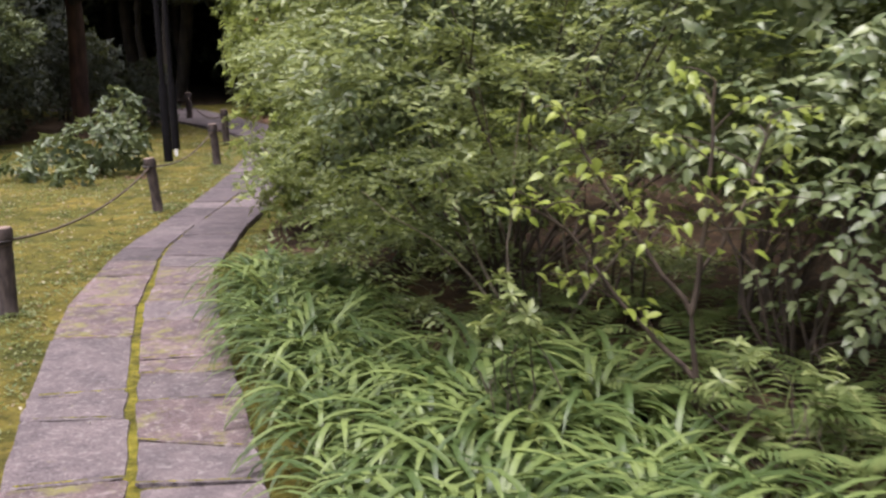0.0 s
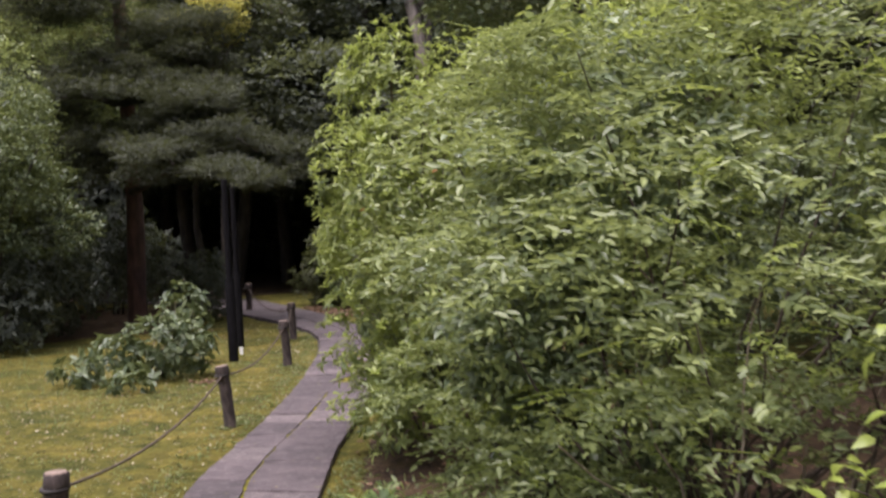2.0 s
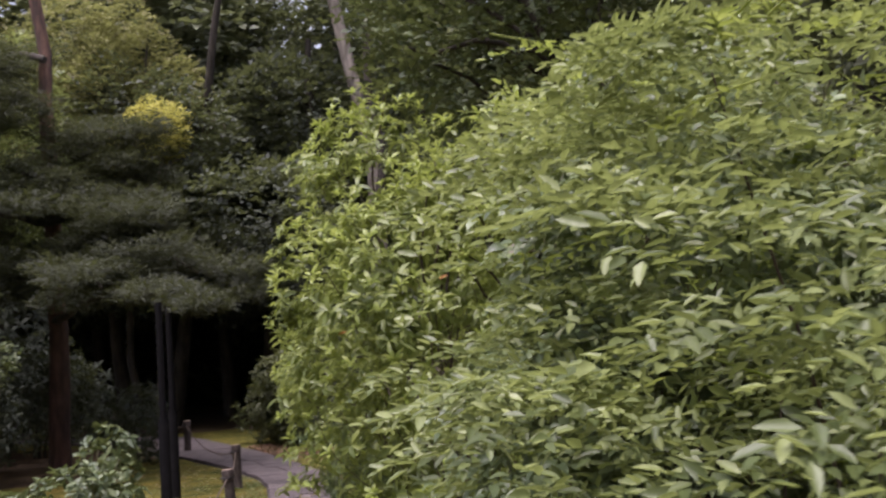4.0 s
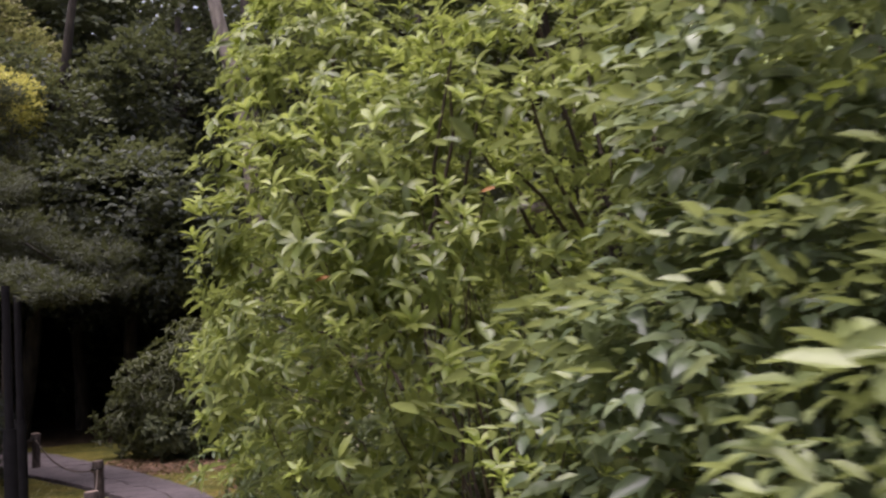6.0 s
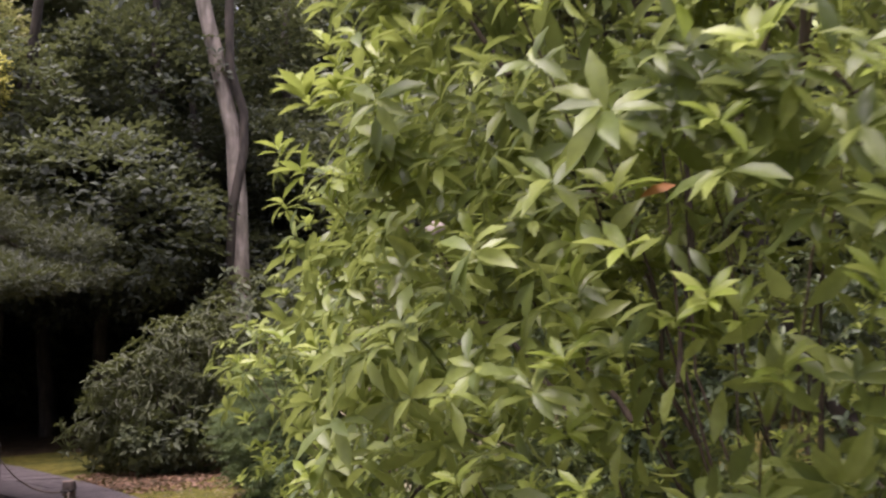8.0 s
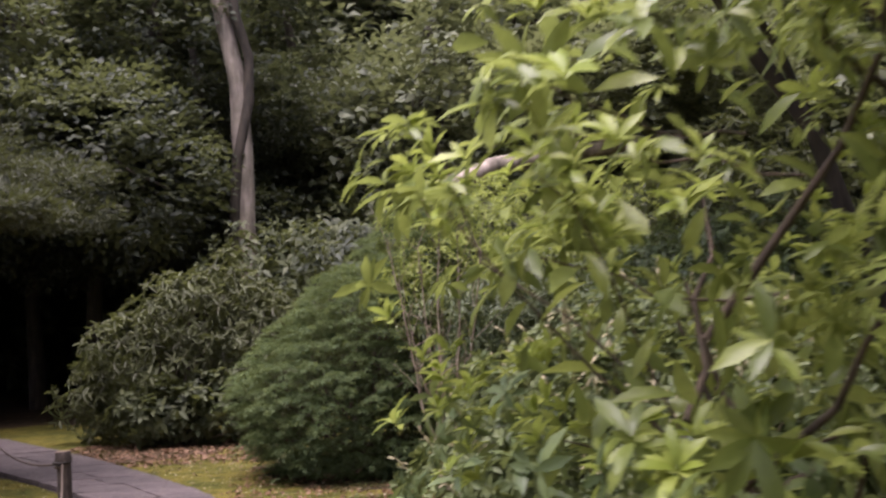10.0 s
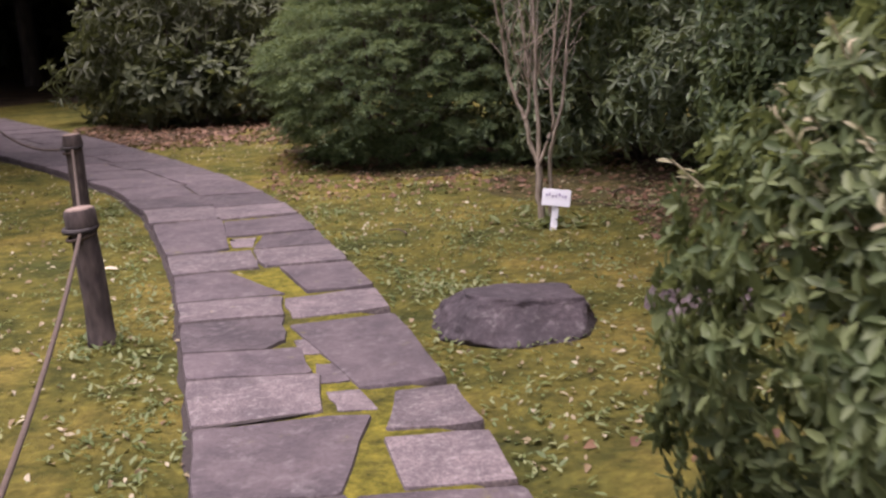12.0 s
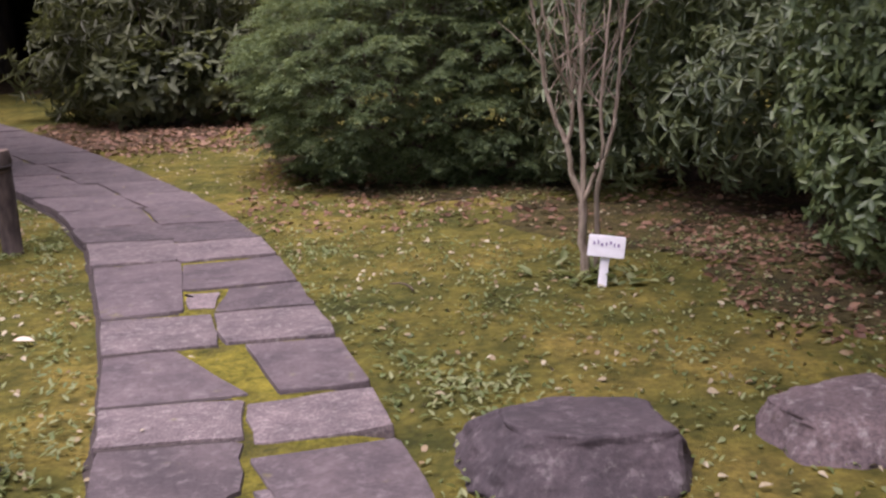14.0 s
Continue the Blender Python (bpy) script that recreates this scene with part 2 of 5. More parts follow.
def mesh_from(name, chunks, mat):
    """One mesh from chunks of (vertices, faces) whose faces all have the same number of corners within a chunk."""
    verts, loops, starts, totals, base, at = [], [], [], [], 0, 0
    for v, f in chunks:
        v, f = np.asarray(v, float), np.asarray(f, int)
        if not len(f):
            continue
        verts.append(v)
        loops.append((f + base).ravel())
        starts.append(at + np.arange(len(f)) * f.shape[1])
        totals.append(np.full(len(f), f.shape[1]))
        base += len(v)
        at += f.size
    me = bpy.data.meshes.new(name)
    verts = np.concatenate(verts)
    loops = np.concatenate(loops)
    starts, totals = np.concatenate(starts), np.concatenate(totals)
    me.vertices.add(len(verts))
    me.vertices.foreach_set("co", verts.ravel())
    me.loops.add(len(loops))
    me.loops.foreach_set("vertex_index", loops)
    me.polygons.add(len(starts))
    me.polygons.foreach_set("loop_start", starts)
    me.polygons.foreach_set("loop_total", totals)
    me.update(calc_edges=True)
    me.validate()
    me.materials.append(mat)
    return me


def part_mesh(name, me, parent=None, label=""):
    ob = new(name, me)
    ob.parent = parent
    return tagged(ob, label)


def part(name, bm, material, parent=None, label=""):
    me = bpy.data.meshes.new(name)
    bm.to_mesh(me)
    bm.free()
    me.materials.append(material)
    return part_mesh(name, me, parent, label)


def empty(name, x, y, z, label, category, group="", kind=""):
    ob = new(name)
    ob.location = (x, y, z)
    ob.empty_display_size = 0.1
    return tagged(ob, label, category, group, kind)


def smooth(ob):
    for p in ob.data.polygons:
        p.use_smooth = True
    return ob


def tube(pts, radii, n=7, wobble=0.0):
    """A tapered tube through points."""
    pts = np.asarray(pts, float)
    radii = np.broadcast_to(np.asarray(radii, float), (len(pts),))
    d = np.gradient(pts, axis=0)
    d /= np.linalg.norm(d, axis=1, keepdims=True) + 1e-9
    ref = np.where(np.abs(d[:, 2:3]) > 0.9, [[1.0, 0, 0]], [[0, 0, 1.0]])
    a = np.cross(d, ref)
    a /= np.linalg.norm(a, axis=1, keepdims=True) + 1e-9
    b = np.cross(d, a)
    ang = np.arange(n) / n * 2 * np.pi
    r = radii[:, None] * (1 + wobble * RNG.standard_normal((len(pts), n)))
    v = pts[:, None] + r[..., None] * (np.cos(ang)[None, :, None] * a[:, None] + np.sin(ang)[None, :, None] * b[:, None])
    k = len(pts)
    f = [(i * n + j, i * n + (j + 1) % n, (i + 1) * n + (j + 1) % n, (i + 1) * n + j) for i in range(k - 1) for j in range(n)]
    v = np.concatenate([v.reshape(-1, 3), pts[:1], pts[-1:]])
    caps = [((j + 1) % n, j, k * n) for j in range(n)] + [((k - 1) * n + j, (k - 1) * n + (j + 1) % n, k * n + 1) for j in range(n)]
    return [(v, f), (v, caps)]


def bend(a, b, sag, n=8, jitter=0.0):
    """Points from a to b, bowed by sag (a vector)."""
    t = np.linspace(0, 1, n)[:, None]
    p = np.asarray(a, float) * (1 - t) + np.asarray(b, float) * t + np.asarray(sag, float) * 4 * t * (1 - t)
    if jitter:
        p[1:-1] += RNG.standard_normal((n - 2, 3)) * jitter
    return p


def leaf(width, droop=0.15, fold=0.12, segs=3, tip=1.0, widest=0.45):
    """A leaf blade one unit long along +y, normal +z, folded along its midrib."""
    t = np.linspace(0, 1, segs + 1)
    w = width / 2 * np.where(t < widest, np.sin(t / widest * np.pi / 2) ** 0.8, np.cos((t - widest) / (1 - widest) * np.pi / 2) ** tip)
    w = np.maximum(w, 0.0)
    z = -droop * t * t
    y = t * (1 - 0.25 * droop)
    v, f = [], []
    for i in range(segs + 1):
        v += [(-w[i], y[i], z[i] + fold * w[i]), (0, y[i], z[i]), (w[i], y[i], z[i] + fold * w[i])]
    for i in range(segs):
        a = 3 * i
        f += [(a, a + 1, a + 4, a + 3), (a + 1, a + 2, a + 5, a + 4)]
    return np.array(v), np.array(f)


def unit(v):
    return v / (np.linalg.norm(v, axis=-1, keepdims=True) + 1e-9)


def strew(template, pos, ahead, up, size):
    """Copies of a template at places, along ahead, with normals near up. Gives one (vertices, faces) chunk."""
    tv, tf = template
    pos, ahead, up = (np.asarray(q, float) for q in (pos, ahead, up))
    y = unit(ahead)
    x = unit(np.cross(y, up))
    z = np.cross(x, y)
    size = np.broadcast_to(np.asarray(size, float), (len(pos),))
    m = np.stack([x, y, z], 1) * size[:, None, None]
    v = np.einsum("vk,nkj->nvj", tv, m) + pos[:, None]
    f = tf[None] + (np.arange(len(pos)) * len(tv))[:, None, None]
    return v.reshape(-1, 3), f.reshape(-1, tf.shape[1])


def random_dirs(n):
    return unit(RNG.standard_normal((n, 3)))


# the strip that the walker needs free of leaves
LINE = np.array([(2.6, -4.6), (1.95, -3.45), (1.35, -2.25), (0.38, 0.2), (-0.15, 1.1), (-0.5, 2.05), (-0.95, 3.6), (-1.39, 4.76), (-1.63, 5.5), (-1.83, 6.3), (-1.84, 7.4)])


def keep_clear(pos, gap=0.45):
    best = np.full(len(pos), 9.0)
    for a, b in zip(LINE[:-1], LINE[1:]):
        ab = b - a
        t = np.clip(((pos[:, :2] - a) @ ab) / (ab @ ab), 0, 1)
        best = np.minimum(best, np.linalg.norm(pos[:, :2] - (a + t[:, None] * ab), axis=1))
    return best > gap


def blob_points(blobs, n, shell=0.3, low=0.05, rough=0.16, freq=2.2):
    """Places spread over the outside of overlapping lumps (x, y, z, rx, ry, rz), with outward directions."""
    blobs = np.asarray(blobs, float)
    area = (blobs[:, 3] * blobs[:, 4] + blobs[:, 4] * blobs[:, 5] + blobs[:, 3] * blobs[:, 5])
    which = RNG.choice(len(blobs), n, p=area / area.sum())
    d = random_dirs(n)
    c, r = blobs[which, :3], blobs[which, 3:]
    lump = np.array([noise.noise(Vector(q) * freq) for q in (c + d * r)])
    depth = 1 - shell * RNG.random(n) ** 1.6 + rough * lump
    pos = c + d * r * depth[:, None]
    out = unit(d / r)
    inside = np.zeros(n, bool)
    for k in range(len(blobs)):
        q = (pos - blobs[k, :3]) / blobs[k, 3:]
        inside |= (np.linalg.norm(q, axis=1) < 0.72) & (which != k)
    ok = (~inside) & (pos[:, 2] > low)
    return pos[ok], out[ok]


def add_stems(thing, base, tips, radius, mat, kink=0.06, name="stem"):
    """Woody stems from the root to places in the crown, each a part."""
    for tip in tips:
        b = np.array(base) + np.append(RNG.standard_normal(2) * radius * 2.5, 0)
        sag = np.append(RNG.standard_normal(2) * 0.08, 0.05)
        p = bend(b, tip, sag, 7, kink * 0.4)
        part_mesh(name, mesh_from(name, tube(p, np.linspace(radius, radius * 0.25, 7), 5), mat), thing)


def lean_leaf(width, widest=0.45, fold=0.3, droop=0.12):
    """A leaf of two folded halves, for the many small ones."""
    w, k = width / 2, fold * width / 2
    v = [(0, 0, 0), (w * 0.95, widest * 0.75, k), (w * 0.7, widest * 0.75 + 0.38, k - droop * 0.5), (0, 1, -droop), (-w * 0.7, widest * 0.75 + 0.38, k - droop * 0.5), (-w * 0.95, widest * 0.75, k)]
    return np.array(v), np.array([(0, 1, 2, 3), (0, 3, 4, 5)])


def far_leaf(width):
    """One folded piece, for leaves far off."""
    w = width / 2
    return np.array([(0, 0, 0), (w, 0.5, 0.12), (0, 1, -0.1), (-w, 0.5, 0.12)]), np.array([(0, 1, 2, 3)])


WHORL = leaf(0.29, 0.34, 0.30, 4, 0.6, 0.62)
WHORL_LEAN = leaf(0.30, 0.34, 0.30, 3, 0.55, 0.6)
OVATE = leaf(0.50, 0.38, 0.25, 4, 1.1, 0.38)
OVATE_LEAN = lean_leaf(0.50, 0.4)
SMALL = lean_leaf(0.42, 0.45)
LANCE = lean_leaf(0.27, 0.45, 0.3, 0.3)
NEEDLE = far_leaf(0.15)
CARD = lean_leaf(0.5, 0.45)
FAR = far_leaf(0.55)
FAR_LANCE = far_leaf(0.32)


def whorls(pos, out, leaves, size, rise=0.35, template=WHORL, jitter=0.42, upright=0.5):
    """Rosettes of leaves round shoot tips: one chunk."""
    n = len(pos)
    size = np.broadcast_to(np.asarray(size, float), (n,))
    a = unit(out + np.array([0, 0, upright]) + 0.35 * RNG.standard_normal((n, 3)))
    s = unit(np.cross(a, random_dirs(n)))
    q = np.cross(a, s)
    p_all, d_all, u_all, z_all = [], [], [], []
    for k in range(leaves):
        ang = 2 * np.pi * k / leaves * 1.62 + RNG.random(n) * 0.5
        side = np.cos(ang)[:, None] * s + np.sin(ang)[:, None] * q
        lift = rise + jitter * RNG.standard_normal((n, 1))
        d = unit(side + lift * a)
        p_all.append(pos + a * (RNG.random((n, 1)) - 0.5) * size[:, None] * 0.35)
        d_all.append(d)
        u_all.append(unit(a * 1.0 - lift * side + 0.2 * RNG.standard_normal((n, 3))))
        z_all.append(size * RNG.uniform(0.65, 1.15, n))
    return strew(template, np.concatenate(p_all), np.concatenate(d_all), np.concatenate(u_all), np.concatenate(z_all))


def sprays(pos, out, leaves, length, size, flat=0.8, template=SMALL):
    """Shoots with leaves in two ranks, held rather level: one chunk."""
    n = len(pos)
    a = unit(out * np.array([1, 1, 1 - flat]) + np.array([0, 0, 0.12]) + 0.35 * RNG.standard_normal((n, 3)) * np.array([1, 1, 0.4]))
    up = unit(np.array([0, 0, 1.0]) + 0.25 * RNG.standard_normal((n, 3)) + 0.25 * out)
    side = unit(np.cross(a, up))
    p_all, d_all, u_all, z_all = [], [], [], []
    for k in range(leaves):
        t = (k + 0.5) / leaves
        sgn = 1 if k % 2 else -1
        p_all.append(pos + a * (t - 0.5) * length + np.array([0, 0, -0.25 * length]) * (t * t))
        d_all.append(unit(side * sgn * (1.1 - 0.6 * t) + a * (0.5 + 0.5 * t) + 0.25 * RNG.standard_normal((n, 3))))
        u_all.append(unit(up + 0.3 * RNG.standard_normal((n, 3))))
        z_all.append(size * RNG.uniform(0.6, 1.15, n))
    return strew(template, np.concatenate(p_all), np.concatenate(d_all), np.concatenate(u_all), np.concatenate(z_all))


def shelves(pos, out, per, radius, thick):
    """Level tiers of shoots round the given places: positions and outward directions of the shoots."""
    n = len(pos)
    c, o = np.repeat(pos, per, 0), np.repeat(out, per, 0)
    r = np.repeat(radius * RNG.uniform(0.6, 1.4, n), per)[:, None]
    d = RNG.standard_normal((n * per, 3)) * r * np.array([1, 1, 0])
    far = np.linalg.norm(d, axis=1)
    d[:, 2] = RNG.standard_normal(n * per) * thick - 0.25 * far ** 2 / r[:, 0]
    return c + d, unit(o + unit(d + 1e-6) * 0.9)


def loose_leaves(pos, out, size, template=CARD, droop=0.3):
    n = len(pos)
    d = unit(out * 0.5 + random_dirs(n) + np.array([0, 0, -droop]))
    u = unit(out + np.array([0, 0, 0.8]) + 0.5 * RNG.standard_normal((n, 3)))
    return strew(template, pos, d, u, size * RNG.uniform(0.6, 1.2, n))


def local(blobs, base):
    return [(x - base[0], y - base[1], z - base[2], a, b, c) for x, y, z, a, b, c in blobs]


def spray_parts(thing, name, variants, pos, out, count, tilt=0.5):
    """The outermost shoots as parts of their own, on a few shared meshes."""
    pick = RNG.permutation(len(pos))[:count]
    for k, i in enumerate(pick):
        ob = new(name, variants[k % len(variants)])
        ob.parent = thing
        z = Vector(out[i]) + Vector((0, 0, tilt))
        ob.matrix_basis = Matrix.LocRotScale(Vector(pos[i]), z.to_track_quat("Z", "Y") @ Euler((0, 0, RNG.random() * 6.28)).to_quaternion(), Vector((1, 1, 1)) * RNG.uniform(0.8, 1.2))


def whorl_variants(name, mat, leaves, size, k=4, rise=0.35, template=WHORL):
    made = []
    for _ in range(k):
        z = np.zeros((1, 3))
        stalk = tube([(0, 0, -size * 0.9), (0.05 * size, 0, -0.4 * size), (0, 0, 0)], [size * 0.03] * 3, 4)
        tpl_pos = np.zeros((leaves, 3)) + RNG.standard_normal((leaves, 3)) * [0, 0, size * 0.12]
        ang = np.arange(leaves) * 2.4 + RNG.random(leaves) * 0.4
        lift = rise + 0.42 * RNG.standard_normal(leaves)
        d = np.stack([np.cos(ang), np.sin(ang), lift], 1)
        u = np.stack([-np.cos(ang) * lift, -np.sin(ang) * lift, np.ones(leaves)], 1)
        made.append(mesh_from(name, [strew(template, tpl_pos, d, u, size * RNG.uniform(0.5, 1.15, leaves))] + stalk, mat))
    return made


# ---- the walk's geometry: left and right edges of the stone path ----
LEFT = np.array([(3.4, -8.0), (0.09, -0.68), (-0.5, 0.62), (-1.18, 2.32), (-1.68, 4.2), (-2.03, 6.45), (-2.42, 8.5), (-2.67, 9.6), (-2.89, 10.5), (-3.06, 11.22), (-3.32, 12.11), (-3.76, 13.43), (-4.25, 14.49), (-4.71, 15.2), (-5.4, 16.25), (-7.2, 18.6), (-9.4, 21.4), (-14.0, 24.6)])
RIGHT = np.array([(4.55, -8.0), (1.2, -0.65), (0.68, 0.49), (0.39, 1.14), (-0.11, 2.24), (-0.57, 3.5), (-0.98, 5.34), (-1.22, 6.96), (-1.53, 8.5), (-1.72, 9.48), (-1.87, 10.08), (-2.08, 10.97), (-2.4, 12.14), (-2.76, 13.34), (-3.26, 14.53), (-4.13, 16.11), (-5.03, 17.65), (-6.3, 19.6), (-8.2, 22.4), (-14.0, 26.2)])


def edge(which, s):
    line = LEFT if which == "l" else RIGHT
    return np.array([np.interp(s, line[:, 1], line[:, 0]), s])


def on_path(s, u):
    a, b = edge("l", s), edge("r", s)
    return a * (1 - u) + b * u


def in_path(x, y, grow=0.0):
    return (x > np.interp(y, LEFT[:, 1], LEFT[:, 0]) - grow) & (x < np.interp(y, RIGHT[:, 1], RIGHT[:, 0]) + grow)


def ground_height(x, y):
    h = 0.018 * noise.noise(Vector((x * 0.9, y * 0.9, 0))) + 0.010 * noise.noise(Vector((x * 4, y * 4, 3)))
    if in_path(x, y, 0.12):
        h = -0.012
    right = x - np.interp(y, RIGHT[:, 1], RIGHT[:, 0])
    if y < 9 and right > 0.15:
        h += 0.05 * min(1.0, (right - 0.15) / 0.6)
    return h

# ---- ground: one sheet to the horizon ----
def graded(a, b, step, far):
    inner = np.arange(a, b + step / 2, step)
    grow = step * 1.35 ** np.arange(1, 60)
    lo = a - np.cumsum(grow)
    hi = b + np.cumsum(grow)
    return np.concatenate([lo[lo > -far][::-1], inner, hi[hi < far]])


GX, GY = graded(-7.0, 4.0, 0.09, 900.0), graded(-3.5, 19.0, 0.09, 900.0)
gv = np.array([(x, y, ground_height(x, y)) for y in GY for x in GX])
nx = len(GX)
gf = np.array([(j * nx + i, j * nx + i + 1, (j + 1) * nx + i + 1, (j + 1) * nx + i) for j in range(len(GY) - 1) for i in range(nx - 1)])
ground = smooth(part_mesh("ground", mesh_from("ground", [(gv, gf)], MOSS)))
tagged(ground, "yellow-green mossy ground scattered with small fallen leaves", "ground", kind="structure")


def soil_patch(cx, cy, rx, ry, seed, label="soil with fallen leaves under the shrubs, dark partly for their shade", rot=0.0, mat=None):
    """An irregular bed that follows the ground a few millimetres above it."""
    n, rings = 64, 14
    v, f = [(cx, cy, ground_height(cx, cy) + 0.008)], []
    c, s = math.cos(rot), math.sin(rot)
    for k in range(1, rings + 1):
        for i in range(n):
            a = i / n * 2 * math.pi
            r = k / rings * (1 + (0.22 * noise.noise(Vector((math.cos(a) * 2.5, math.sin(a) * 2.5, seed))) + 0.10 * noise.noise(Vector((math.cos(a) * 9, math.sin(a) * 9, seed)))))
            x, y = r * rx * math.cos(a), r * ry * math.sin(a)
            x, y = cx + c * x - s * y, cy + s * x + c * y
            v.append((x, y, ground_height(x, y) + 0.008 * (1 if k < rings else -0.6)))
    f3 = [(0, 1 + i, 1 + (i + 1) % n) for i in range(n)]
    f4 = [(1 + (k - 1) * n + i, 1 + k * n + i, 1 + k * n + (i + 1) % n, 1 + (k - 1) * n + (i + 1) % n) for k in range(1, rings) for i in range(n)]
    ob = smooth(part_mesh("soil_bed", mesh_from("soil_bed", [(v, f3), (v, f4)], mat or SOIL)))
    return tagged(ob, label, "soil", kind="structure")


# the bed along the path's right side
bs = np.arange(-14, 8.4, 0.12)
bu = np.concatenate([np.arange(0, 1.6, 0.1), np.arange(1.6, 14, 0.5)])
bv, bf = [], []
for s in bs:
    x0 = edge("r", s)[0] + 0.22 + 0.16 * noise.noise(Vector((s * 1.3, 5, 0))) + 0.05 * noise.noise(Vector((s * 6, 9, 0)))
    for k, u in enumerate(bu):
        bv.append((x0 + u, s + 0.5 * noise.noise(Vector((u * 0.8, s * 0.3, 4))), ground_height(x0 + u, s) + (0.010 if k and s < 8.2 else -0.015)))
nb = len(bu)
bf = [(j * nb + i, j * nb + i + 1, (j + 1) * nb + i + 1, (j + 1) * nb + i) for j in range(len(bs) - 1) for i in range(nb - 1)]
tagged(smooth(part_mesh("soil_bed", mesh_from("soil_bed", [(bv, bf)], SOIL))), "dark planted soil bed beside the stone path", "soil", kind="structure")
# litter beds under yew and hedge, with shade partly put into their dark
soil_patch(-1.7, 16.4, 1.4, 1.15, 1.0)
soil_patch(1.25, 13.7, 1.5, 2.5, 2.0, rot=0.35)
# mossy beds toned dark, standing partly for the shade of hedge and yew
soil_patch(-0.35, 13.35, 1.25, 0.75, 6.0, "thin moss over soil at the hedge foot, darkened for its shade", -0.65, MOSS_AND_SHADE)
soil_patch(0.3, 11.95, 1.0, 0.75, 7.0, "thin moss over soil at the hedge foot, darkened for its shade", -0.5, MOSS_AND_SHADE)
soil_patch(-1.6, 15.0, 1.0, 0.5, 8.0, "thin moss over soil before the yew bush, darkened for its shadow", -0.1, MOSS_AND_SHADE)
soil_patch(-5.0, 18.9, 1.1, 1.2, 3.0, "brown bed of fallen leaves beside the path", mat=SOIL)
# forest floor toned dark, the wood's deep shade partly in its colour
soil_patch(-9.0, 34.5, 27.0, 10.0, 4.0, "forest floor under the trees, dark partly for the wood's deep shade")
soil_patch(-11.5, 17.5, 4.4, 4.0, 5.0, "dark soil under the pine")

# ---- small structure: the path's bed and its slabs ----
path = empty("stone_path", 0, 0, 0, "curving path of worn purplish-grey stone slabs with moss in the joints", "path", kind="structure")
ps = np.arange(-7.9, 24.5, 0.1)
pv, pf = [], []
for s in ps:
    a, b = on_path(s, 0.03), on_path(s, 0.97)
    for k in range(9):
        q = a + (b - a) * k / 8
        pv.append((q[0], q[1], 0.027 + 0.007 * noise.noise(Vector((q[0] * 7, q[1] * 7, 1))) - (0.03 if k in (0, 8) else 0)))
pf = [(j * 9 + i, j * 9 + i + 1, (j + 1) * 9 + i + 1, (j + 1) * 9 + i) for j in range(len(ps) - 1) for i in range(8)]
smooth(part_mesh("moss_bed", mesh_from("moss_bed", [(pv, pf)], JOINT_MOSS), path, "bright yellow-green moss filling the joints"))


def slab(corners, top, mat):
    """One stone: its corners in plan with a ragged outline, rounded edge, raised a little and slightly out of level."""
    c = np.array(corners, float)
    mid = c.mean(0)
    ring = []
    for i in range(len(c)):
        a, b = c[i], c[(i + 1) % len(c)]
        for t in (0.03, 0.35, 0.65, 0.97):
            q = a * (1 - t) + b * t
            ring.append(q + RNG.standard_normal(2) * min(0.005, 0.02 * np.linalg.norm(b - a)))
    ring = np.array(ring)
    n = len(ring)
    tilt = RNG.standard_normal(2) * 0.005
    lift = lambda q: top + (q - mid) @ tilt
    v, f4 = [], []
    for inset, dz in ((1.0, -0.07), (1.0, -0.009), (0.985, 0.0)):
        for q in ring:
            w = mid + (q - mid) * inset
            v.append((w[0], w[1], lift(w) + dz + (RNG.standard_normal() * 0.0015 if dz == 0 else 0)))
    v.append((*mid, lift(mid) + 0.002))
    for k in range(2):
        f4 += [(k * n + i, k * n + (i + 1) % n, (k + 1) * n + (i + 1) % n, (k + 1) * n + i) for i in range(n)]
    f3 = [(2 * n + i, 2 * n + (i + 1) % n, 3 * n) for i in range(n)]
    return part_mesh("slab", mesh_from("slab", [(v, f4), (v, f3)], mat), path)


def slab_row(sl0, sl1, sr0, sr1, ua, ub, va, vb, mat, top, g=0.013):
    """A stone between two cross lines; its sides run from share ua to ub (near) and va to vb (far) of the path's width."""
    def at(u, l, r, off):
        s = l * (1 - u) + r * u + off
        return on_path(s, u)
    c = [at(ua, sl0, sr0, g), at(ub, sl0, sr0, g), at(vb, sl1, sr1, -g), at(va, sl1, sr1, -g)]
    slab(c, top, mat)


# first stretch: two columns either side of a mossy seam; each row is the far joint at the seam and at the edge
def seam_at(q):
    return float(np.interp(q, (-8.0, 3.0, 4.2, 8.5), (0.505, 0.49, 0.40, 0.47)))


def slab_piece(corners, mat, top=None, g=0.005):
    """A stone given by its corners (way along, share of the width)."""
    c = np.array([on_path(*q) for q in corners])
    mid = c.mean(0)
    d = c - mid
    slab(mid + d * (1 - g / np.linalg.norm(d, axis=1, keepdims=True)), top if top is not None else 0.038 + RNG.uniform(-0.004, 0.005), mat)


